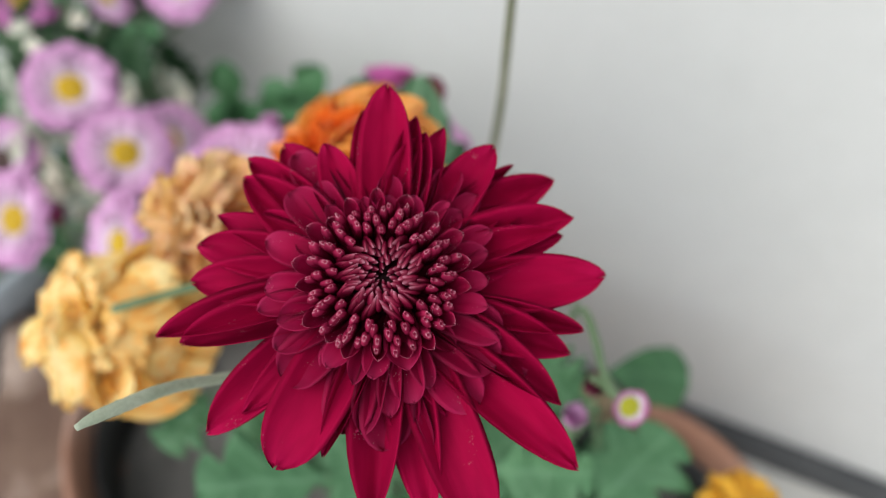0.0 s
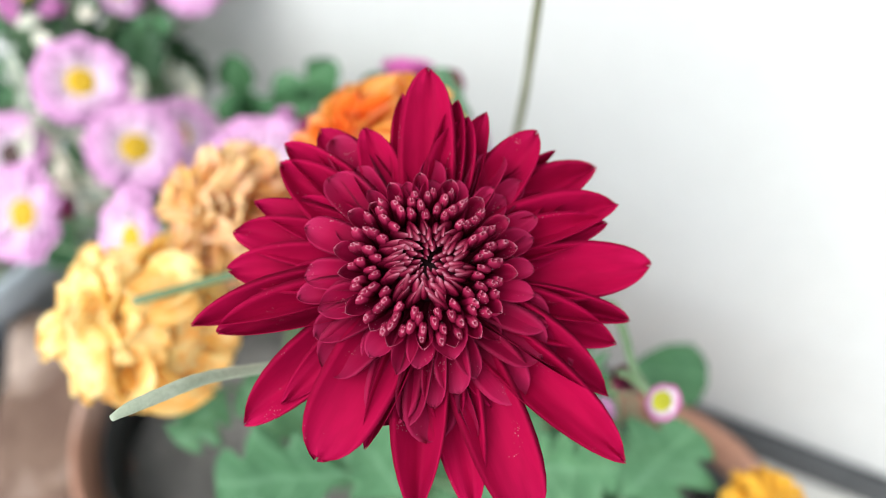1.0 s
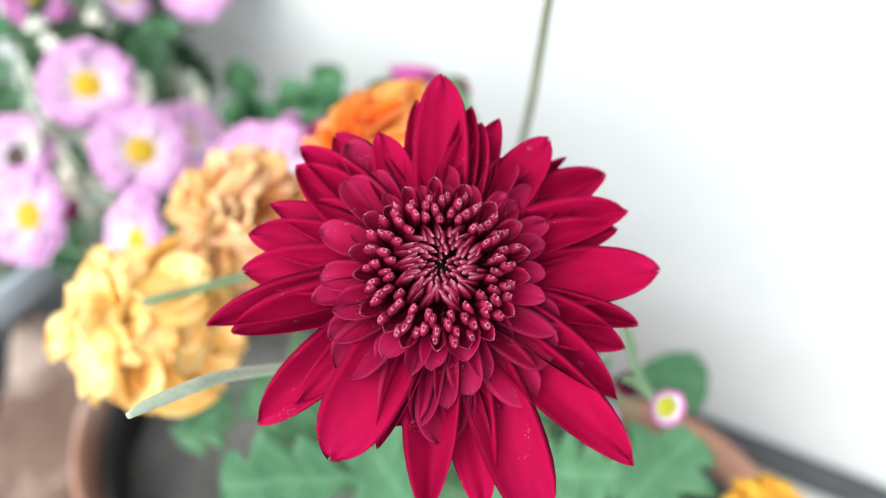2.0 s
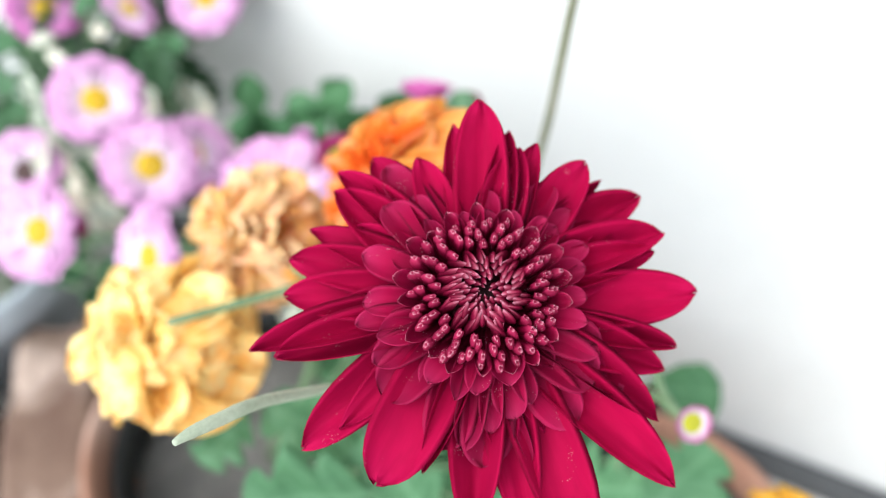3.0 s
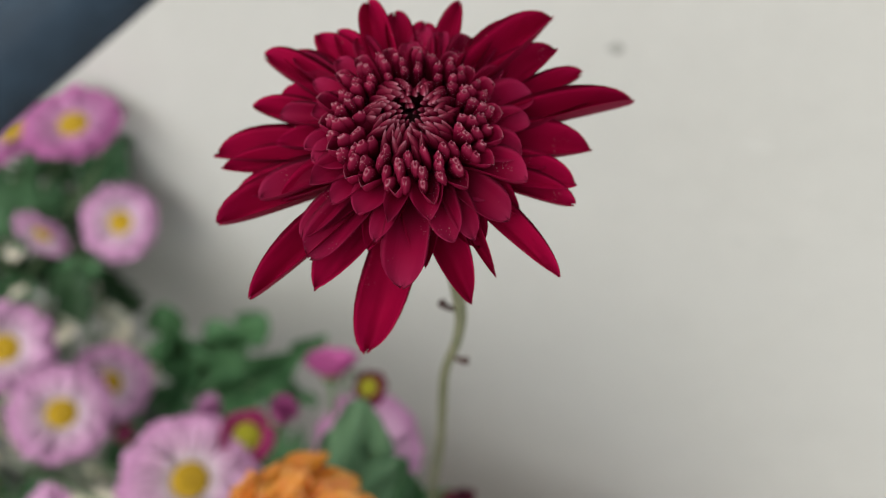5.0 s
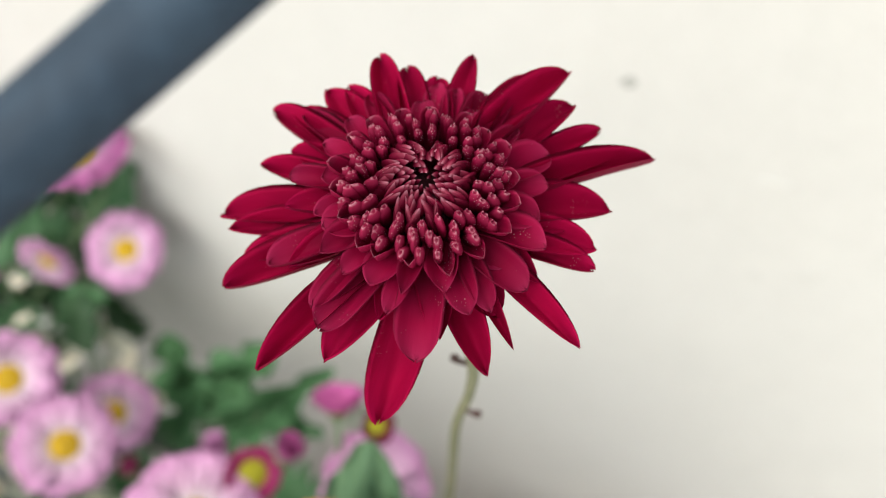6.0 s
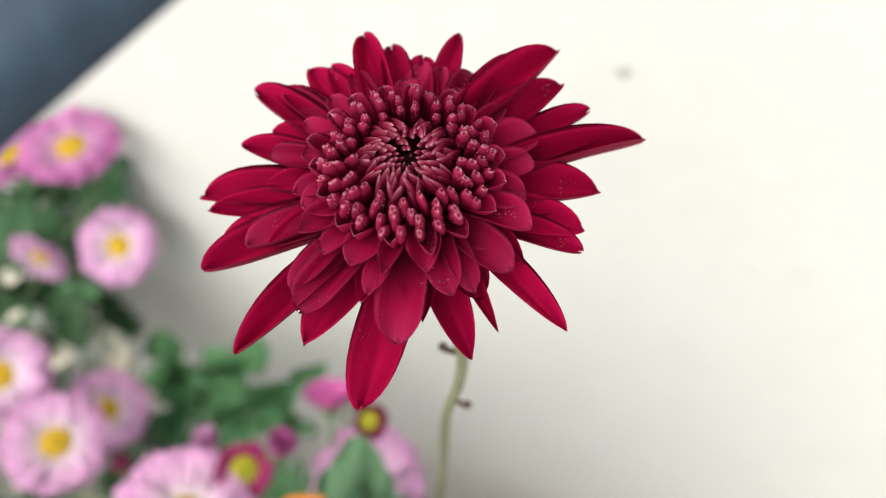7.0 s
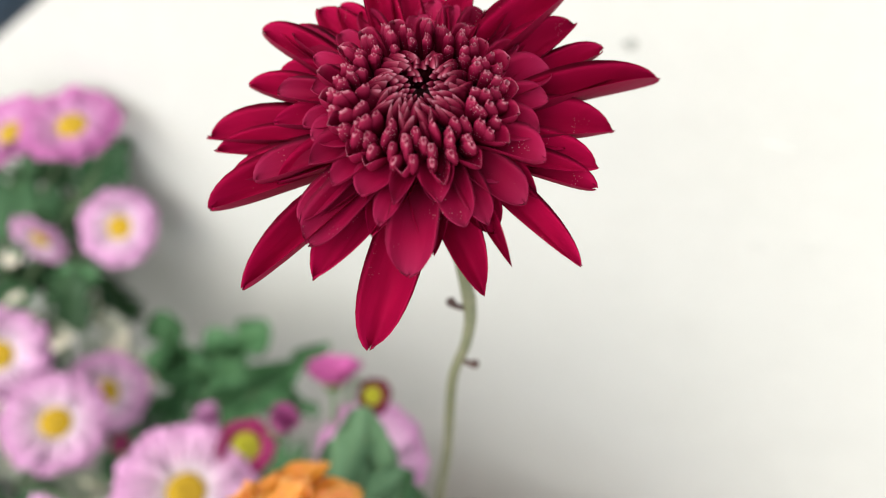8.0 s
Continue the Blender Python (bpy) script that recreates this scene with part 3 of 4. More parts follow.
OUTER = ray_kinds([RED, RED_BACK], 40, (0.36, 0.48, 0.3, 0.62, 0.42, 0.9), (0.12, 0.18, 0.22, 0.14, 0.28, 0.14), wide=0.5)
OUTER_BLUNT = ray_kinds([RED, RED_BACK], 140, (0.5, 0.7, 0.4, 0.8, 0.55, 0.6), (0.12, 0.18, 0.22, 0.14, 0.26, 0.14), wide=0.54)
SLIM = ray_kinds([RED, RED_BACK], 240, (0.4, 0.5, 0.45), (0.2, 0.3, 0.25), wide=0.46)
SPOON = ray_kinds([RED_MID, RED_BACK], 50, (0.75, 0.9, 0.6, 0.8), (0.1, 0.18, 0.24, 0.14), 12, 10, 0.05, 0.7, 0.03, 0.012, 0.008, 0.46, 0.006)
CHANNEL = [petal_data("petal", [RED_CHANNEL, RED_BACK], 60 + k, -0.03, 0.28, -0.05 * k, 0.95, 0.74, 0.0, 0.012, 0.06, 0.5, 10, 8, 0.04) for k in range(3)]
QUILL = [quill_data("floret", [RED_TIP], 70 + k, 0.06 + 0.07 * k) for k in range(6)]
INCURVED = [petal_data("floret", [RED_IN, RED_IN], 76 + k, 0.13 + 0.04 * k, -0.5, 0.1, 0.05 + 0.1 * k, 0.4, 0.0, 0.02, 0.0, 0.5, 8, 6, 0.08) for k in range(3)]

# azimuth, reach, height of the tip over the crown, width, azimuth of the root (degrees and millimetres)
LOW_OUTER = [
    (117, 39.7, -5.3, 9.5, 114), (125, 37.0, -11.5, 6.9, 127), (108, 34.3, -7.3, 6.1, 101), (103, 31.0, -6.6, 8.2, 105), (98, 33.6, -7.5, 6.1, 76), (80, 35.9, -9.3, 8.8, 58),
    (73, 37.0, -14.8, 3.4, 95), (63, 42.8, -18.9, 8.9, 85), (49, 40.4, -12.8, 8.4, 71), (45, 37.0, -12.0, 7.2, 55), (31, 44.1, -13.5, 10.1, 9), (16, 40.1, -14.2, 5.5, -6),
    (9, 38.3, -13.6, 8.5, -13), (354, 40.4, -11.7, 7.1, 374), (345, 50.4, -13.4, 9.1, 323), (321, 48.9, -14.1, 10.7, 335),
]
LOW_OUTER_MORE = [
    (309, 44.7, -14.5, 9.0, 331), (296, 43.7, -13.4, 9.0, 311), (268, 38.7, -8.6, 11.7, 254), (279, 33.5, -10.0, 5.0, 301), (247, 43.0, -14.3, 9.1, 225), (250, 35.2, -12.0, 6.6, 228),
    (220, 44.6, -14.4, 7.2, 198), (223, 40.2, -13.9, 8.0, 245), (206, 37.7, -13.3, 9.0, 196), (194, 38.0, -13.4, 8.4, 172), (184, 35.8, -12.4, 7.5, 180), (170, 36.4, -13.4, 9.6, 178),
    (164, 38.7, -14.3, 7.0, 142), (153, 37.1, -14.8, 9.2, 148), (140, 31.0, -8.9, 7.3, 162),
]
LOW_INNER = [
    (151, 33.3, -12.8, 6.7, 164), (164, 25.9, -8.3, 6.8, 160), (151, 23.8, -7.1, 4.4, 173), (140, 16.6, -2.8, 3.8, 136), (131, 15.9, -2.3, 3.8, 127), (115, 21.2, -5.5, 4.8, 120),
    (114, 16.0, -2.4, 4.3, 117), (98, 17.1, -3.0, 5.1, 76), (96, 25.0, -7.8, 4.4, 77), (86, 27.6, -9.4, 5.7, 64), (79, 19.8, -4.7, 3.2, 57), (72, 25.5, -8.1, 5.2, 60),
    (54, 23.1, -6.7, 4.7, 32), (44, 20.5, -5.1, 5.3, 22), (27, 19.6, -4.6, 4.2, 10), (14, 20.1, -4.9, 4.4, -1), (4, 24.5, -7.5, 7.6, -6), (356, 32.0, -12.0, 6.7, 334),
    (352, 26.4, -8.6, 9.1, 330),
]
LOW_INNER_MORE = [
    (335, 29.3, -10.4, 8.9, 323), (322, 21.6, -5.8, 4.4, 328), (314, 17.3, -3.2, 6.2, 336), (312, 23.2, -6.7, 6.0, 334), (315, 31.6, -11.8, 2.5, 293), (298, 30.9, -11.3, 9.3, 320),
    (291, 28.1, -9.7, 5.2, 313), (301, 24.9, -7.7, 4.2, 323), (293, 18.3, -3.8, 4.9, 302), (282, 28.9, -10.1, 9.0, 267), (283, 19.8, -4.7, 4.1, 303), (253, 25.8, -8.3, 9.2, 275),
    (266, 19.0, -4.2, 5.0, 288), (239, 23.5, -6.9, 6.1, 261), (230, 20.8, -5.3, 5.9, 252), (211, 22.1, -6.1, 5.5, 231), (188, 23.9, -7.2, 6.0, 188), (220, 24.0, -7.2, 4.7, 242),
    (155, 17.8, -3.5, 3.2, 158),
]
TALL_OUTER = [
    (128, 36.4, -11.0, 5.8, 150), (120, 32.6, -11.0, 5.7, 127), (108, 29.7, -11.0, 6.2, 86), (97, 35.6, -11.0, 5.2, 75), (79, 34.6, -11.0, 4.0, 84), (68, 41.3, -11.4, 6.3, 90),
    (60, 36.5, -11.8, 6.6, 38), (49, 38.5, -13.8, 4.6, 27), (41, 39.6, -15.8, 5.2, 25), (37, 46.1, -16.7, 5.0, 15), (23, 34.9, -16.1, 7.0, 10), (8, 32.1, -13.9, 6.8, -14),
    (360, 32.9, -14.0, 5.3, 338), (337, 37.8, -14.2, 5.2, 359), (320, 31.4, -11.3, 3.1, 342),
]
TALL_OUTER_MORE = [
    (310, 32.8, -15.8, 6.1, 288), (277, 39.2, -24.7, 8.6, 313), (276, 30.2, -24.2, 6.4, 312), (260, 34.4, -12.2, 8.3, 282), (246, 42.8, -14.0, 5.9, 259), (219, 41.6, -18.5, 6.6, 241),
    (213, 37.3, -18.5, 5.8, 235), (197, 42.3, -18.5, 6.9, 206), (202, 40.1, -18.5, 5.7, 224), (182, 35.8, -14.7, 5.3, 204), (174, 31.3, -14.1, 5.7, 196), (165, 40.2, -13.4, 5.9, 187),
    (161, 36.5, -13.1, 6.3, 151), (149, 35.0, -12.3, 7.3, 131), (142, 32.7, -11.9, 6.3, 152),
]
TALL_INNER = [
    (137, 27.1, -9.1, 5.1, 146), (153, 23.0, -6.3, 4.6, 175), (127, 18.6, -4.6, 3.9, 129), (114, 20.7, -6.1, 4.6, 105), (108, 26.9, -9.8, 4.9, 86), (99, 26.0, -9.4, 4.2, 77),
    (87, 26.8, -10.0, 3.7, 65), (84, 20.8, -6.5, 3.2, 62), (77, 28.4, -10.9, 4.2, 55), (62, 22.7, -7.5, 4.3, 40), (43, 24.9, -8.5, 7.2, 21), (27, 22.4, -6.6, 5.6, 5),
    (42, 15.8, -3.2, 3.5, 64), (6, 21.1, -5.3, 6.5, 28), (355, 23.7, -6.2, 6.3, 333), (335, 25.4, -6.7, 6.3, 313), (318, 25.2, -5.9, 4.8, 334),
]
TALL_INNER_MORE = [
    (309, 24.4, -5.2, 5.8, 331), (302, 20.2, -2.9, 5.6, 324), (288, 30.5, -8.4, 7.7, 310), (276, 24.1, -4.3, 4.2, 298), (264, 20.7, -2.7, 6.0, 286), (281, 20.6, -2.8, 3.9, 303),
    (254, 30.9, -8.3, 7.3, 276), (248, 29.0, -7.1, 5.0, 234), (223, 31.5, -9.3, 5.9, 245), (235, 22.0, -3.5, 5.4, 257), (250, 21.5, -3.0, 4.3, 272), (224, 19.7, -2.6, 7.2, 246),
    (214, 20.5, -3.2, 4.5, 192), (194, 19.2, -3.1, 6.7, 172), (190, 26.7, -7.3, 4.3, 188), (172, 22.6, -5.5, 4.3, 165), (161, 33.0, -11.2, 4.9, 183),
]


def red_head(plant, centre, axis, outer, inner, lean, seed, label, broad=1.0, crown=1.0):
    """Outer rays and the spoon-shaped rays over them from the tables, then rings of rolled florets round an incurved heart. lean: how far the rings tip towards the stem's side, crown: the size of the florets' rings."""
    r = random.Random(seed)
    head = part("flower_head", calyx_data("flower_head", 0.0085, 0.008, 0.0075, HEART), plant, head_pose(plant, centre, axis) @ Matrix.Translation((0, 0, -0.0125)), label)
    up = 0.0125

    def put(data, az, r0, z0, r1, z1, w, lift, name="petal", root=None, sag=0.0):
        a, b = radians(az), radians(az if root is None else root)
        return set_petal(head, data, (r0 * 0.001 * math.cos(b), r0 * 0.001 * math.sin(b), z0 * 0.001 + up), (r1 * 0.001 * math.cos(a), r1 * 0.001 * math.sin(a), (z1 + sag * r1 * math.cos(a - radians(260))) * 0.001 + up), w * 0.001, lift, 1.0, name)

    for i, (az, reach, height, w, root) in enumerate(outer):
        kinds = SLIM if w < 5.6 * broad else (OUTER if broad >= 1.0 else OUTER_BLUNT)
        put(kinds[5] if w > 10.5 else kinds[(i * 2 + seed) % min(5, len(kinds))], az, 4.0, -12.6 + 0.2 * (height + 14), reach, height, w * 1.16, 0.1, root=root)
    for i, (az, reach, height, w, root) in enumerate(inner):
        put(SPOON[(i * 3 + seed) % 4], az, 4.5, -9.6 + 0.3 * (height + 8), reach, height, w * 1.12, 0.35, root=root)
    rings = (
        (15, OUTER, 27.0, 2.0, -11.6, 0.8, 7.4, 3.5, -12.0, 0.15, 1.0),
        (9, SPOON, 19.0, 1.5, -7.6, 0.8, 5.0, 4.5, -10.6, 0.35, 1.0),
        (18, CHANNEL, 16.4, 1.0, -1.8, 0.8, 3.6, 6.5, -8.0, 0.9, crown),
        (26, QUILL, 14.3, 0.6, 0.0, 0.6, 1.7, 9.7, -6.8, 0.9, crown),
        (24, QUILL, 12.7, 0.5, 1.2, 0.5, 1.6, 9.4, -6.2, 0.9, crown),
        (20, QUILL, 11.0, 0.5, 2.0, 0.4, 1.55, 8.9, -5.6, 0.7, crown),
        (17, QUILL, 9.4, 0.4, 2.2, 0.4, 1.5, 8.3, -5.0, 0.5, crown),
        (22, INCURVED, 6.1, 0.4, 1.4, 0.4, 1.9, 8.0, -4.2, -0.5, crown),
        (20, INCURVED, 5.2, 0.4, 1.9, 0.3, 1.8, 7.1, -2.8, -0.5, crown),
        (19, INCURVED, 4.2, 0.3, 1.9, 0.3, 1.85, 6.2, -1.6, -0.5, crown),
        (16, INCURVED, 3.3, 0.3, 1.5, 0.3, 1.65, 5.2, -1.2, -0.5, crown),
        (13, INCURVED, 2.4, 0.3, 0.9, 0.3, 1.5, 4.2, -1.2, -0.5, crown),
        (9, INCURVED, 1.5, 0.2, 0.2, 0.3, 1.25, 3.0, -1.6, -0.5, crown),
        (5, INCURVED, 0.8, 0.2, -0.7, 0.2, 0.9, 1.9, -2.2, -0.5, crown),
    )
    for n, kinds, reach, dr, top, dz, w, r0, z0, lift, size in rings:
        start = r.uniform(0, 360)
        for i in range(n):
            stray = 0.14 if kinds is QUILL else 0.26
            az = start + 360 * (i + r.uniform(-stray, stray)) / n
            near = min(outer, key=lambda row: abs((row[0] - az + 180) % 360 - 180))
            far = min((reach + r.uniform(-dr, dr)) * size, 0.8 * near[1])
            swirl = r.uniform(-12, 24) if kinds is INCURVED else r.uniform(-4, 4)
            put(kinds[r.randrange(len(kinds))], az, r0 * size, z0, far, top + r.uniform(-dz, dz), w * size * r.uniform(0.88, 1.15), lift, "floret" if kinds is QUILL or kinds is INCURVED else "petal", az + swirl, lean)
    part("calyx", calyx_data("calyx", 0.0085, 0.007, 0.001, CALYX), head, Matrix.Translation((0, 0, -0.0035)), "green scaly calyx")
    return head


LOW_C, LOW_N = Vector((0.0040, 0.2830, 0.4920)), Vector((0.20, -0.37, 0.905))
TALL_C, TALL_N = Vector((-0.0193, 0.3889, 0.5777)), Vector((0.07, -0.35, 0.935))
red = thing("red_chrysanthemum", (-0.1, 0.37, 0.125), "crimson double chrysanthemum plant with two open heads on thin stems", "flower")
red_head(red, LOW_C, LOW_N, LOW_OUTER + LOW_OUTER_MORE, LOW_INNER + LOW_INNER_MORE, 0.0, 3, "lower crimson flower head, fully open", 1.0, 1.0)
red_head(red, TALL_C, TALL_N, TALL_OUTER + TALL_OUTER_MORE, TALL_INNER + TALL_INNER_MORE, 0.09, 4, "upper crimson flower head on a tall bare stem", 0.8, 1.08)
under = LOW_C - LOW_N.normalized() * 0.021
stem(red, [(-0.1, 0.37, 0.12), (-0.05, 0.345, 0.25), (-0.01, 0.325, 0.38), under + Vector((0, 0.012, -0.03)), under], [0.0028, 0.0026, 0.0022, 0.002, 0.002])
neck = TALL_C - TALL_N.normalized() * 0.021
stem(red, [(-0.08, 0.385, 0.12), (-0.045, 0.405, 0.25), (-0.0248, 0.4108, 0.3548), (-0.0220, 0.4139, 0.3908), (-0.0195, 0.4128, 0.4228), (-0.0162, 0.4045, 0.4738), (-0.0126, 0.4039, 0.4948), (-0.0130, 0.4045, 0.5098), neck + Vector((0.001, 0.006, -0.014)), neck], [0.0024, 0.002, 0.0016, 0.0015, 0.00145, 0.0014, 0.0014, 0.0017, 0.0014, 0.0014], STEM, "bare grey-green stem")
for p, q in (((-0.0142, 0.404, 0.4856), (-0.0098, 0.403, 0.4868)), ((-0.0135, 0.4042, 0.5062), (-0.0170, 0.4028, 0.5085))):
    p, q = Vector(p), Vector(q)
    stem(red, [p, p * 0.45 + q * 0.55 - Vector((0, 0, 0.0006)), q, q + Vector((0.0008, 0, 0.0012))], [0.0008, 0.0007, 0.0012, 0.0005], STUB, "small dry side shoot", "side_shoot")


# ---- double heads in orange, peach and yellow ----
def double_head(plant, centre, axis, radius, count, mats, label, wave=0.05, cup=0.35, fall=0.5, squash=0.8, seed=1, width=0.42, ragged=0.0, core=None, curl=0.12, blunt=0.9):
    """A ball-like head of many broad, ruffled petals that open from the crown and fall back round the sides. curl: how far the tips turn down or in."""
    r = random.Random(seed)

    def kinds_of(pair, shift):
        return [petal_data("petal", pair, seed * 31 + shift + k, 0.1 + 0.04 * k, cup * (0.5 + 0.4 * k) * (-1 if k == 4 else 1), curl * (k - 1), blunt + 0.04 * (k % 3), 0.68, 0.03, wave * (0.7 + 0.25 * k), 0.07 * (k % 2), 0.5, 11, 10, 0.025, 0.06) for k in range(5)]

    kinds, heart = kinds_of(mats, 0), kinds_of(core or mats, 7)
    head = part("flower_head", calyx_data("flower_head", radius * 0.5, radius * 0.5, radius * 0.4, mats[0]), plant, head_pose(plant, centre, axis), label)
    for i in range(count):
        k = (i + 0.5) / count
        az = i * 2.39996 + r.uniform(-0.2, 0.2)
        tilt = radians(82 - (82 + 65 * fall) * k ** 0.75 + r.uniform(-14, 14) * (1 + 3 * ragged))
        reach = radius * (0.6 + 0.4 * k ** 0.5) * r.uniform(0.9 - ragged, 1.08 + 0.5 * ragged)
        high, b = tilt + radians(8 + 14 * k), radius * (0.14 + 0.36 * k)
        base = Vector((b * math.cos(high) * math.cos(az), b * math.cos(high) * math.sin(az), b * math.sin(high) * squash))
        tip = Vector((reach * math.cos(tilt) * math.cos(az), reach * math.cos(tilt) * math.sin(az), reach * math.sin(tilt) * squash))
        set_petal(head, (heart if k < 0.3 else kinds)[r.randrange(5)], base, tip, radius * width * r.uniform(0.75, 1.3) * (0.6 + 0.5 * k), 0.8 - 2.2 * k + r.uniform(-0.6, 0.6) * (1 + 3 * ragged))
    return head


def bent_stem(plant, foot, centre, axis, gap, thick, mat=None, sway=0.0, label=""):
    end = Vector(centre) - Vector(axis).normalized() * gap
    foot = Vector(foot)
    before = end - Vector(axis).normalized() * 0.03
    mid = foot.lerp(before, 0.5) + Vector((sway, 0, 0.02))
    return stem(plant, [foot, mid, before, end], [thick * 1.2, thick * 1.1, thick, thick], mat, label)


orange = thing("orange_chrysanthemum", (-0.16, 0.36, 0.125), "double chrysanthemum plant with orange, peach and yellow heads", "flower")
ORANGE_C, ORANGE_N = (-0.0470, 0.3545, 0.4250), (-0.42, -0.5, 0.72)
double_head(orange, ORANGE_C, ORANGE_N, 0.033, 170, [ORANGE, ORANGE_BACK], "bright orange double flower head", 0.05, 0.2, 0.5, 0.85, 11, 0.3, 0.04, [ORANGE_DEEP, ORANGE], 0.1)
PEACH_C, PEACH_N = (-0.0925, 0.3325, 0.401), (-0.2, -0.45, 0.55)
double_head(orange, PEACH_C, PEACH_N, 0.0275, 110, [PEACH, PEACH_BACK], "withering peach flower head with brown petals", 0.09, 0.25, 0.75, 0.95, 12, 0.43, 0.08, None, 0.25, 0.95)
YELLOW_C, YELLOW_N = (-0.1055, 0.2935, 0.387), (-0.22, -0.45, 0.5)
double_head(orange, YELLOW_C, YELLOW_N, 0.0335, 46, [YELLOW, YELLOW_BACK], "drooping pale yellow flower head", 0.06, 0.25, 0.85, 0.95, 13, 0.7, 0.12, None, 0.22, 0.95)
bent_stem(orange, (-0.14, 0.37, 0.12), ORANGE_C, ORANGE_N, 0.008, 0.0019, STEM_GREEN)
stem(orange, [(-0.15, 0.36, 0.12), (-0.07, 0.36, 0.3), (-0.046, 0.352, 0.39), (-0.0533, 0.3339, 0.4068), (-0.0669, 0.3193, 0.4079), (-0.0805, 0.3046, 0.409), (-0.094, 0.29, 0.41)], [0.0024, 0.0022, 0.0016, 0.0014, 0.0013, 0.0013, 0.0012], STEM_GREEN, "arched green flower stalk")
stem(orange, [(-0.155, 0.365, 0.12), (-0.09, 0.34, 0.3), (-0.065, 0.325, 0.4), (-0.085, 0.33, 0.4)], [0.0024, 0.0022, 0.0017, 0.0016], STEM_GREEN)
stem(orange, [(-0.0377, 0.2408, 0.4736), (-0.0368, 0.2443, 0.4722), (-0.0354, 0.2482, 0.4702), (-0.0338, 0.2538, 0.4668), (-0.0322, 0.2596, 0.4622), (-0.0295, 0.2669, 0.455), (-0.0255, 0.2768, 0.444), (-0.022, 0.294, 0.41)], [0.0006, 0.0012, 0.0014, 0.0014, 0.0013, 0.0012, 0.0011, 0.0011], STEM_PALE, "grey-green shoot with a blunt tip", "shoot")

marigold = thing("marigold", (0.105, 0.37, 0.125), "orange-yellow marigold in the pot by the wall", "flower")
double_head(marigold, (0.1078, 0.3531, 0.3146), (0.2, -0.3, 0.9), 0.0168, 80, [GOLD, GOLD], "orange-yellow frilled flower head", 0.06, 0.14, 0.4, 0.8, 14, 0.34)
bent_stem(marigold, (0.1, 0.37, 0.12), (0.1078, 0.3531, 0.3146), (0.2, -0.3, 0.9), 0.006, 0.0016, STEM_GREEN)


# ---- pink daisies ----
def ray_set(name, mats, seed):
    return [petal_data("petal", mats, seed + k, 0.03 + 0.02 * k, 0.05 + 0.04 * k, 0.02 * k, 0.55 + 0.15 * k, 0.66, 0.03, 0.02, 0.05 * (k % 2), 0.35, 7, 4, 0.03) for k in range(3)]


RAYS = {"pink": ray_set("pink", [PINK, PINK_BACK], 80), "mauve": ray_set("mauve", [MAUVE, PINK_BACK], 96), "magenta": ray_set("magenta", [MAGENTA, MAGENTA], 84), "rose": ray_set("rose", [ROSE, ROSE], 86), "maroon": ray_set("maroon", [MAROON, MAROON], 88), "white": ray_set("white", [WHITE_PETAL, MAGENTA], 92)}


def disc_data(name, mat, bumps=90):
    """A low dome of tiny florets, one in radius."""
    r = random.Random(5)
    verts, faces, n, rings = [(0, 0, 0.5)], [], 30, 10
    for i in range(1, rings + 1):
        for k in range(n):
            q = i / rings
            a = 2 * math.pi * (k + 0.5 * (i % 2)) / n
            z = 0.5 * math.sqrt(max(0, 1 - q ** 2.4)) + (0.06 if (k + i) % 2 else -0.03) * r.uniform(0.5, 1.3) - (0.1 * max(0, 0.35 - q))
            verts.append((q * math.cos(a), q * math.sin(a), z if i < rings else -0.1))
    faces += [(0, 1 + k, 1 + (k + 1) % n) for k in range(n)]
    for i in range(rings - 1):
        for k in range(n):
            a, b = 1 + i * n + k, 1 + i * n + (k + 1) % n
            faces.append((a, a + n, b + n, b))
    return mesh_of(name, verts, faces, [mat])


DISCS = {"yellow": disc_data("disc", DISC), "lime": disc_data("disc", GREEN_DISC), "brown": disc_data("disc", STUB)}


def daisy_head(plant, centre, axis, radius, rays, label, disc="yellow", disc_r=0.27, rise=8.0, count=24, seed=1, rows=2):
    r = random.Random(seed * 7 + 1)
    head = part("flower_head", calyx_data("flower_head", radius * 0.3, radius * 0.28, radius * 0.06, CALYX), plant, head_pose(plant, centre, axis), label)
    part("disc", DISCS[disc], head, Matrix.Translation((0, 0, radius * 0.05)) @ Matrix.Diagonal((radius * disc_r, radius * disc_r, radius * disc_r * 0.9, 1)), "golden yellow disc" if disc == "yellow" else "")
    for row in range(rows):
        n = count - 4 * row
        start = r.uniform(0, 6.28)
        for i in range(n):
            az = start + 2 * math.pi * (i + r.uniform(-0.22, 0.22)) / n
            reach = radius * (1 - 0.1 * row) * r.uniform(0.95, 1.04)
            tilt = radians(rise + 9 * row + r.uniform(-7, 7))
            b = radius * disc_r * 0.75
            base = Vector((b * math.cos(az), b * math.sin(az), radius * 0.02 * row))
            tip = Vector((b * math.cos(az) + (reach - b) * math.cos(tilt) * math.cos(az), b * math.sin(az) + (reach - b) * math.cos(tilt) * math.sin(az), (reach - b) * math.sin(tilt)))
            set_petal(head, RAYS[rays][r.randrange(3)], base, tip, 2 * math.pi * radius / n * r.uniform(1.8, 2.3), 0.4)
    return head


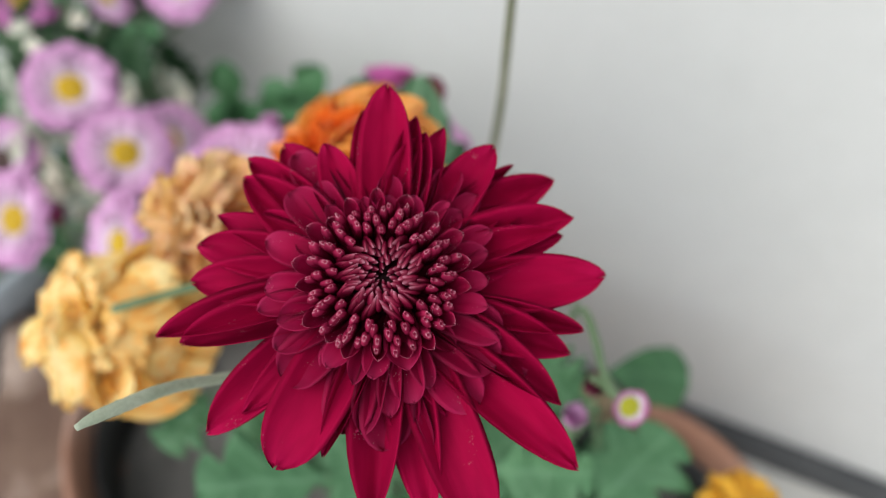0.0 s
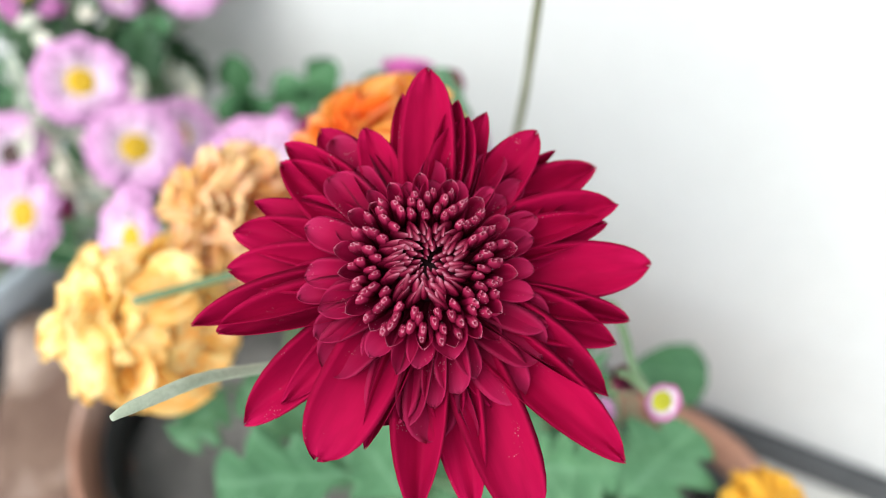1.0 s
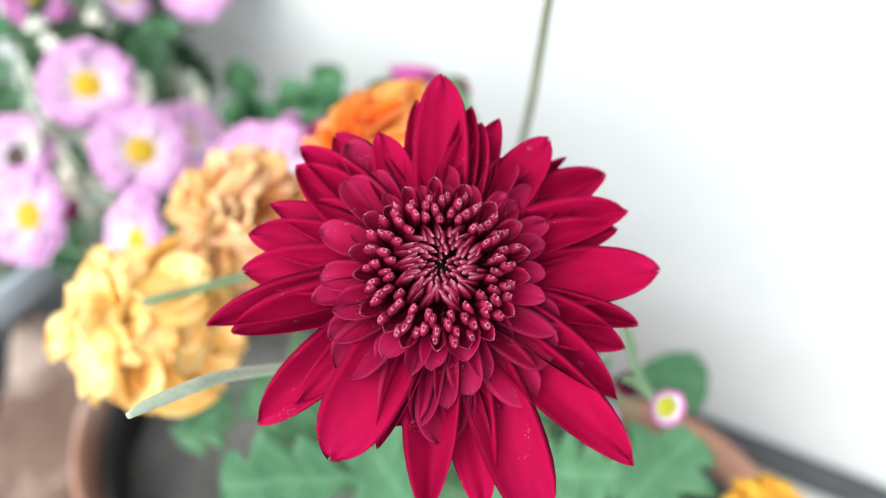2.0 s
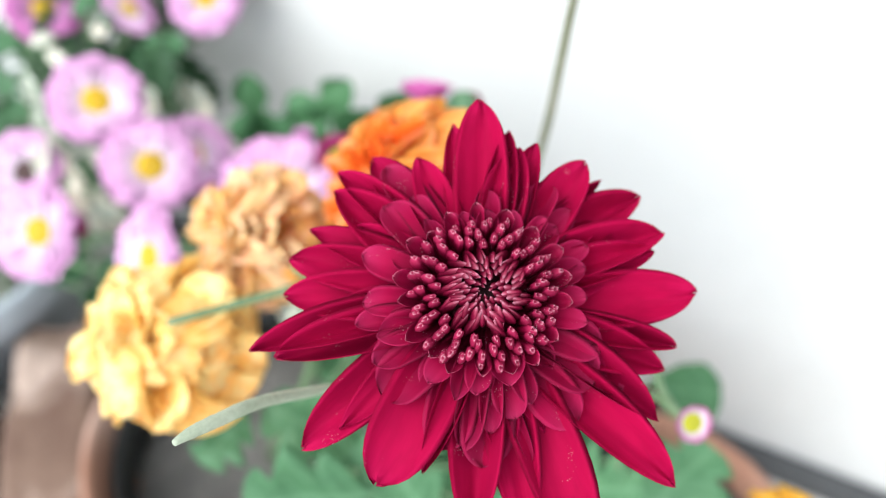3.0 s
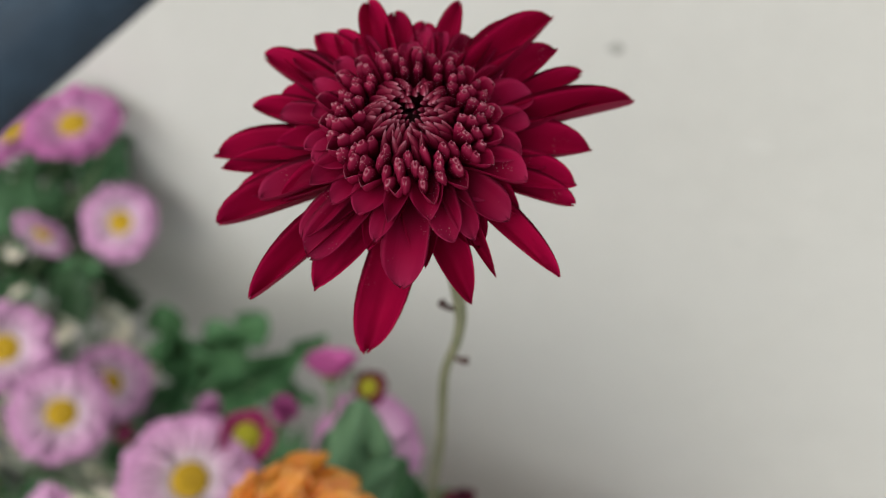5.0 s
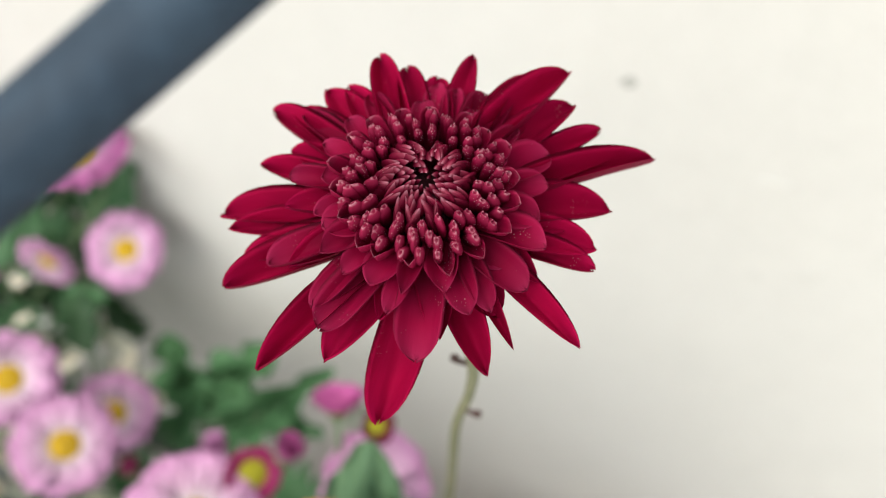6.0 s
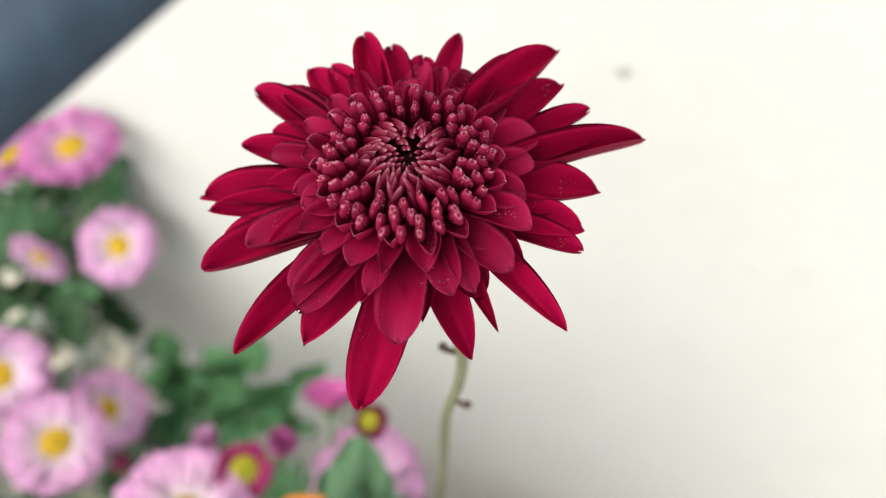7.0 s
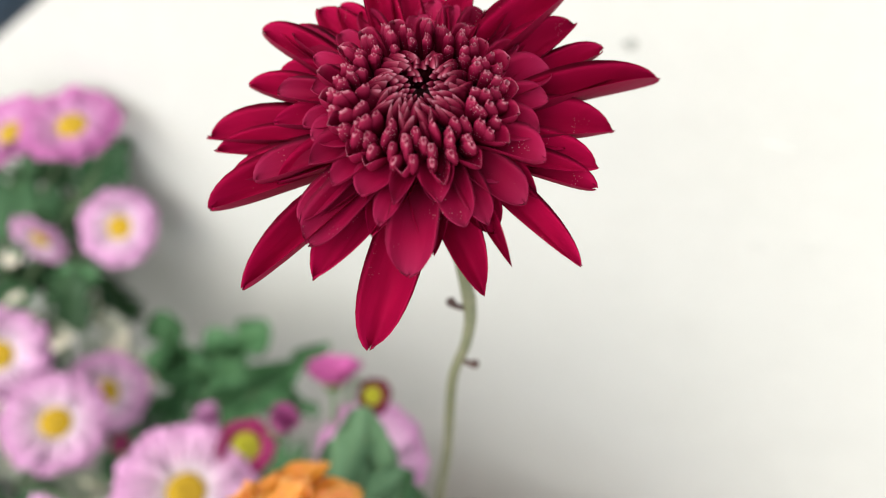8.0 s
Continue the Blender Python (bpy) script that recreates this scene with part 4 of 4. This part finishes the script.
def bud_head(plant, centre, axis, radius, rays, label, seed=1):
    """A half-closed bud: upright petals in a green cup."""
    r = random.Random(seed * 5 + 2)
    head = part("bud", calyx_data("bud", radius * 0.8, radius * 0.9, radius * 0.3, CALYX), plant, head_pose(plant, centre, axis), label)
    for row, n in enumerate((12, 10, 6)):
        for i in range(n):
            az = 2 * math.pi * (i + r.uniform(-0.2, 0.2)) / n + row
            q = radius * (1.0 - 0.28 * row) * r.uniform(0.9, 1.1)
            set_petal(head, RAYS[rays][r.randrange(3)], (0.6 * q * math.cos(az), 0.6 * q * math.sin(az), 0), (q * math.cos(az), q * math.sin(az), radius * (1.3 + 0.15 * row) * r.uniform(0.9, 1.1)), radius * 0.62, 1.2)
    return head


V7, V0, RIGHT = Vector((0.24, -0.66, 0.71)), Vector((0.5, -0.35, 0.6)), Vector((0.92, 0.38, 0.01))
UP = Vector((0, 0, 1))
pink = thing("pink_daisy_chrysanthemum", (-0.47, 0.44, 0.08), "bushy daisy-flowered chrysanthemum with lilac-pink heads", "flower")
DAISIES = [
    ((-0.277, 0.437, 0.314), V0 + UP * 0.2, 0.0255, "lilac-pink daisy head with a yellow disc"),
    ((-0.238, 0.424, 0.292), V0 + UP * 0.25, 0.0265, "lilac-pink daisy head with a yellow disc"),
    ((-0.244, 0.461, 0.266), V7 + RIGHT * 0.3, 0.024, "pale lilac daisy head behind another"),
    ((-0.267, 0.531, 0.326), V7 + UP * 0.25, 0.0235, "lilac-pink daisy head close to the wall"),
    ((-0.279, 0.535, 0.392), UP * 0.8 + V7 * 0.25, 0.0265, "topmost mauve-pink daisy head facing up"),
    ((-0.319, 0.529, 0.38), UP * 0.6 + V7 * 0.3 - RIGHT * 0.2, 0.024, "mauve-pink daisy head facing up"),
    ((-0.312, 0.513, 0.317), Vector((0.1, -0.95, 0.0)), 0.0185, "small pink daisy head nodding forward"),
    ((-0.268, 0.367, 0.282), V0 - RIGHT * 0.55, 0.027, "lilac-pink daisy head turned aside"),
    ((-0.309, 0.4, 0.278), V0 - RIGHT * 0.5, 0.025, "fading pink daisy head with a brown disc"),
    ((-0.187, 0.364, 0.307), V0 - RIGHT * 0.9, 0.0245, "pink daisy head turned aside, magenta underneath"),
    ((-0.373, 0.5, 0.306), V0 - RIGHT * 0.1, 0.0235, "mauve-pink daisy head"),
    ((-0.365, 0.52, 0.351), UP * 0.5 + V7 * 0.4, 0.0235, "mauve-pink daisy head"),
]
for i, (c, n, rad, label) in enumerate(DAISIES):
    daisy_head(pink, c, n, rad * 1.02, "mauve" if "mauve" in label else "pink", label, "brown" if "brown" in label else "yellow", 0.3, 6 + (i * 5) % 9, 32, i + 1)
    foot = Vector((-0.49 + 0.006 * i - 0.04 * (i % 2), 0.43 + 0.016 * ((i * 7) % 5 - 2), 0.075))
    bent_stem(pink, foot, c, n, 0.006, 0.0014, STEM_GREEN, 0.01)

rosy = thing("rosy_daisy_chrysanthemum", (-0.14, 0.42, 0.125), "young daisy-flowered chrysanthemum with pink heads and magenta buds", "flower")
for i, (c, n, rad, rays, disc, dr, rise, label) in enumerate((
    ((-0.127, 0.396, 0.346), UP * 0.6 + V0 * 0.6, 0.0275, "pink", "yellow", 0.27, 8, "large pink daisy head behind the orange flowers"),
    ((-0.063, 0.438, 0.346), UP * 0.7 + V0 * 0.5, 0.0235, "pink", "yellow", 0.25, 20, "pink daisy head half hidden by a leaf"),
    ((-0.114, 0.422, 0.35), V0 + UP * 0.1, 0.0125, "magenta", "lime", 0.5, 35, "dark magenta opening bud with a lime-yellow disc"),
    ((-0.0645, 0.447, 0.381), V0 + UP * 0.1, 0.0078, "maroon", "lime", 0.5, 40, "small maroon opening bud with a yellow disc"),
    ((-0.085, 0.452, 0.372), Vector((-0.2, 0.5, 0.85)), 0.0138, "rose", "lime", 0.3, 48, "half-open magenta bud fanning from a green cup"),
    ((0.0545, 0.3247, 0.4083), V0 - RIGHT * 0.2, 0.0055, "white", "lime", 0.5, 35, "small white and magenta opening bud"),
)):
    daisy_head(rosy, c, n, rad * 1.1, rays, label, disc, dr, rise, 36 if rad > 0.02 else 18, 40 + i)
    bent_stem(rosy, (-0.13 + 0.012 * i if i < 5 else 0.06, 0.4 + 0.01 * (i % 3), 0.12), c, n, 0.004, 0.0012, STEM_GREEN)
for i, (c, n, rad, rays, label) in enumerate((
    ((-0.1367, 0.43, 0.343), UP - RIGHT * 0.2, 0.006, "pink", "small pink bud"),
    ((-0.102, 0.432, 0.358), UP + RIGHT * 0.4, 0.0066, "rose", "small deep pink bud"),
    ((-0.017, 0.416, 0.37), V0 + RIGHT * 0.4, 0.0072, "maroon", "dark maroon bud beside a stem"),
    ((-0.2063, 0.43, 0.275), UP, 0.005, "magenta", "small magenta bud"),
    ((-0.2555, 0.38, 0.275), UP, 0.006, "magenta", "small magenta bud"),
)):
    bud_head(rosy if i < 3 else pink, c, n, rad, rays, label, i + 1)
    bent_stem(rosy if i < 3 else pink, (-0.1 + 0.02 * i, 0.42, 0.12) if i < 3 else (-0.45, 0.42, 0.075), c, n, 0.004, 0.001, STEM_GREEN)

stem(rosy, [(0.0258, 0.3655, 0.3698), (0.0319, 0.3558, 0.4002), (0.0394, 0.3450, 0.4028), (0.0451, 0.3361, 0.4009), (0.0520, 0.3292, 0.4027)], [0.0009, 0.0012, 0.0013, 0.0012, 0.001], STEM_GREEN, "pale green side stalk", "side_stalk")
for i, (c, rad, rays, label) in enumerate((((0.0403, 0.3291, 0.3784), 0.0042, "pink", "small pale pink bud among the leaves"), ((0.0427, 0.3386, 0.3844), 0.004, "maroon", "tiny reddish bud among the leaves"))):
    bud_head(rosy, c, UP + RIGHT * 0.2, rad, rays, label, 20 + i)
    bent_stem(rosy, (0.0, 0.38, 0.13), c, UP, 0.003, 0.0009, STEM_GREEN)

# ---- leaves that stand out ----
for kinds, plant, base, tip, w in (
    (LEAVES, rosy, (-0.217, 0.500, 0.200), (-0.215, 0.488, 0.316), 0.028),
    (LEAVES, rosy, (-0.228, 0.505, 0.220), (-0.152, 0.493, 0.328), 0.03),
    (LEAVES, rosy, (-0.188, 0.475, 0.247), (-0.118, 0.463, 0.348), 0.025),
    (LEAVES, rosy, (-0.236, 0.485, 0.183), (-0.198, 0.473, 0.292), 0.025),
    (LEAVES, rosy, (-0.205, 0.492, 0.25), (-0.165, 0.478, 0.305), 0.028),
    (LEAVES, rosy, (-0.148, 0.475, 0.299), (-0.111, 0.463, 0.319), 0.018),
    (LEAF_BLADE, rosy, (-0.05, 0.41, 0.335), (-0.0555, 0.4205, 0.416), 0.02),
    (LEAF_BLADE, rosy, (-0.052, 0.41, 0.335), (-0.0645, 0.413, 0.4), 0.017),
    (LEAF_BLADE, rosy, (-0.048, 0.41, 0.335), (-0.0385, 0.416, 0.392), 0.017),
    (LEAVES, rosy, (-0.027, 0.415, 0.320), (-0.03, 0.405, 0.392), 0.015),
    (LEAVES, red, (-0.016, 0.385, 0.379), (-0.001, 0.373, 0.368), 0.020),
    (LEAVES, pink, (-0.307, 0.530, 0.307), (-0.35, 0.512, 0.345), 0.05),
    (LEAVES, pink, (-0.309, 0.548, 0.311), (-0.272, 0.548, 0.372), 0.036),
    (LEAVES, pink, (-0.337, 0.515, 0.252), (-0.272, 0.503, 0.312), 0.024),
    (LEAVES_DARK, pink, (-0.301, 0.530, 0.278), (-0.271, 0.518, 0.246), 0.028),
    (LEAVES_DARK, pink, (-0.356, 0.510, 0.275), (-0.395, 0.498, 0.247), 0.027),
    (LEAVES_DARK, pink, (-0.254, 0.500, 0.242), (-0.270, 0.488, 0.180), 0.024),
    (LEAVES_DRY, pink, (-0.322, 0.4357, 0.3217), (-0.3083, 0.4215, 0.3048), 0.0085),
    (LEAVES_DRY, pink, (-0.3146, 0.4254, 0.3049), (-0.2997, 0.4168, 0.2919), 0.0085),
    (LEAVES_DRY, pink, (-0.305, 0.4203, 0.2985), (-0.2872, 0.412, 0.2835), 0.0085),
    (LEAVES_DRY, pink, (-0.294, 0.4143, 0.2905), (-0.2759, 0.4036, 0.2747), 0.0085),
    (LEAVES_DRY, pink, (-0.2995, 0.4147, 0.2967), (-0.2944, 0.3959, 0.2891), 0.0085),
    (LEAVES_DRY, pink, (-0.2796, 0.4041, 0.2849), (-0.2638, 0.3907, 0.271), 0.0085),
    (LEAVES_DRY, pink, (-0.28, 0.3917, 0.2781), (-0.2643, 0.3963, 0.2746), 0.0085),
    (LEAVES_DRY, pink, (-0.2715, 0.3976, 0.2731), (-0.2509, 0.4009, 0.265), 0.0085),
    (LEAVES_DRY, pink, (-0.2903, 0.4302, 0.2812), (-0.2767, 0.4247, 0.2733), 0.0085),
    (LEAVES_DRY, pink, (-0.2996, 0.4947, 0.2749), (-0.2816, 0.5075, 0.2778), 0.0085),
    (LEAVES_DRY, pink, (-0.2882, 0.5064, 0.2733), (-0.2679, 0.5012, 0.2593), 0.0085),
    (LEAVES_DRY, pink, (-0.2931, 0.4886, 0.2632), (-0.2959, 0.4917, 0.2784), 0.0085),
    (LEAVES_DRY, pink, (-0.2728, 0.4934, 0.2637), (-0.2533, 0.4909, 0.2538), 0.0085),
    (LEAVES_DRY, pink, (-0.2529, 0.4934, 0.2616), (-0.2381, 0.491, 0.2564), 0.0085),
    (LEAVES_DRY, pink, (-0.3424, 0.5016, 0.2946), (-0.333, 0.5074, 0.2995), 0.0085),
    (LEAVES_DRY, pink, (-0.3445, 0.4687, 0.3047), (-0.3317, 0.4674, 0.2985), 0.0085),
    (LEAVES_DRY, pink, (-0.3573, 0.469, 0.3032), (-0.3474, 0.4776, 0.3089), 0.0085),
    (LEAVES_DRY, pink, (-0.2363, 0.4867, 0.2576), (-0.2333, 0.493, 0.2694), 0.0085),
    (LEAVES_DRY, pink, (-0.2936, 0.472, 0.2667), (-0.2839, 0.4821, 0.2748), 0.0085),
    (LEAVES_DRY, pink, (-0.3248, 0.4857, 0.2862), (-0.3056, 0.4798, 0.2749), 0.0085),
    (LEAVES_DRY, pink, (-0.322, 0.4929, 0.2875), (-0.3199, 0.4748, 0.285), 0.0085),
    (LEAVES_DRY, pink, (-0.2731, 0.5042, 0.2807), (-0.2513, 0.4939, 0.2674), 0.0085),
    (LEAVES_DRY, pink, (-0.2603, 0.5052, 0.2717), (-0.2541, 0.4823, 0.2636), 0.0085),
    (LEAVES_DRY, pink, (-0.2421, 0.4809, 0.2601), (-0.2242, 0.4689, 0.2511), 0.0085),
    (LEAVES_DRY, pink, (-0.302, 0.504, 0.2759), (-0.288, 0.5144, 0.2787), 0.0085),
    (LEAVES_DRY, pink, (-0.2347, 0.476, 0.2531), (-0.2288, 0.4853, 0.2613), 0.0085),
    (LEAVES_DRY, pink, (-0.3342, 0.435, 0.2385), (-0.2933, 0.435, 0.1877), 0.02),
    (LEAVES_DRY, pink, (-0.2696, 0.435, 0.2718), (-0.2674, 0.435, 0.2307), 0.013),
    (LEAVES_DRY, pink, (-0.2594, 0.435, 0.2066), (-0.2659, 0.435, 0.1693), 0.012),
    (LEAVES_DRY, pink, (-0.3178, 0.435, 0.1029), (-0.2686, 0.435, 0.1442), 0.016),
    (LEAVES_DRY, rosy, (-0.1792, 0.435, 0.157), (-0.1434, 0.435, 0.2107), 0.02),
    (LEAVES_DRY, rosy, (-0.1406, 0.435, 0.2221), (-0.1303, 0.435, 0.2553), 0.012),
    (LEAVES_DRY, pink, (-0.3425, 0.435, 0.2462), (-0.3118, 0.435, 0.2646), 0.014),
    (LEAVES_DRY, rosy, (-0.1954, 0.435, 0.2439), (-0.1813, 0.435, 0.2556), 0.009),
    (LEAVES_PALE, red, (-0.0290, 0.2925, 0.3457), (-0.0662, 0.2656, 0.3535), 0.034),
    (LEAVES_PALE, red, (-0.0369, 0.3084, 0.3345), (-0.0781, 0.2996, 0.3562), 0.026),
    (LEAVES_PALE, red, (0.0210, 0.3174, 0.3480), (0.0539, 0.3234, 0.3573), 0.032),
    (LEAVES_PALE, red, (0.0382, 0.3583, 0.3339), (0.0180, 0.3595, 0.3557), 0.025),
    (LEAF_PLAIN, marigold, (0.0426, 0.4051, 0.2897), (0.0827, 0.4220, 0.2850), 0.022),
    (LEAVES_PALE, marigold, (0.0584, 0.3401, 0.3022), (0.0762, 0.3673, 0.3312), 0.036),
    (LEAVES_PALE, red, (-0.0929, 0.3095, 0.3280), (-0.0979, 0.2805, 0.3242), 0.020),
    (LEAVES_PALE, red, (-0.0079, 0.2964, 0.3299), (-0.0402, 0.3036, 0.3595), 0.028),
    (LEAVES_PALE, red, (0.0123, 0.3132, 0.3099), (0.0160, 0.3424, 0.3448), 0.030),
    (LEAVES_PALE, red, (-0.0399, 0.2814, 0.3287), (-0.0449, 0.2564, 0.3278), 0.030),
):
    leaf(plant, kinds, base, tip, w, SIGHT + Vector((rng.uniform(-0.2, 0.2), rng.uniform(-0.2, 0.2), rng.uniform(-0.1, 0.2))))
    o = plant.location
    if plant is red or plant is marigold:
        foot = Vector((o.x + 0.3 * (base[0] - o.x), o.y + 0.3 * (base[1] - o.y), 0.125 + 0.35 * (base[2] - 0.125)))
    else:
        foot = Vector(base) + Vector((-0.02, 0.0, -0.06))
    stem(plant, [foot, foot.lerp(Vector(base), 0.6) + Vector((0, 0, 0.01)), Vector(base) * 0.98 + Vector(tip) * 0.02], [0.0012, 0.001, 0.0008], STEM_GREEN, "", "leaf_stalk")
stem(red, [(-0.0227, 0.4, 0.35), (-0.015, 0.394, 0.3665), (-0.0044, 0.3988, 0.3662), (0.0206, 0.3944, 0.3547), (0.024, 0.398, 0.34)], [0.0013, 0.0012, 0.0011, 0.001, 0.001], STEM_GREEN, "", "leaf_stalk")

# ---- the rest of the foliage, leaf by leaf along upright shoots ----
def shoots(plant, kinds, count, lo, hi, low, high, size, seed):
    """Leafy shoots that rise from the plant's foot over the stretch lo to hi of the plan."""
    r = random.Random(seed)
    for i in range(count):
        x, y = r.uniform(lo[0], hi[0]), r.uniform(lo[1], hi[1])
        top = Vector((x, y, r.uniform(low, high)))
        foot = Vector((plant.location.x + 0.25 * (x - plant.location.x), plant.location.y + 0.25 * (y - plant.location.y), plant.location.z))
        mid = foot.lerp(top, 0.5) + Vector((0.25 * (x - foot.x), 0.25 * (y - foot.y), 0))
        stem(plant, [foot, mid, top], [0.0018, 0.0015, 0.001], STEM_GREEN, "", "shoot")
        for k in range(5):
            at = mid.lerp(top, k / 4.0)
            a = k * 2.4 + r.uniform(0, 6.28)
            way = Vector((math.cos(a), math.sin(a), r.uniform(0.0, 0.8))).normalized()
            tip = at + way * size * r.uniform(0.7, 1.15)
            if tip.y < WALL_Y - 0.006:
                leaf(plant, kinds if r.random() < 0.7 else LEAVES, at, tip, size * r.uniform(0.5, 0.7), UP * 0.6 + SIGHT * 0.5 + Vector((r.uniform(-0.4, 0.4), r.uniform(-0.4, 0.4), 0)))


shoots(pink, LEAVES_DARK, 6, (-0.44, 0.46), (-0.25, 0.535), 0.22, 0.31, 0.045, 3)
shoots(pink, LEAVES_DARK, 5, (-0.4, 0.5), (-0.31, 0.545), 0.29, 0.322, 0.036, 9)
shoots(pink, LEAVES_DARK, 5, (-0.35, 0.546), (-0.285, 0.553), 0.33, 0.365, 0.034, 10)
shoots(pink, LEAVES, 2, (-0.33, 0.40), (-0.2, 0.47), 0.17, 0.23, 0.04, 4)
shoots(rosy, LEAVES, 3, (-0.2, 0.38), (-0.06, 0.46), 0.19, 0.26, 0.042, 5)
shoots(red, LEAVES_PALE, 6, (-0.1, 0.31), (0.03, 0.39), 0.22, 0.28, 0.045, 6)
shoots(marigold, LEAVES_PALE, 5, (0.03, 0.33), (0.1, 0.40), 0.2, 0.26, 0.04, 7)
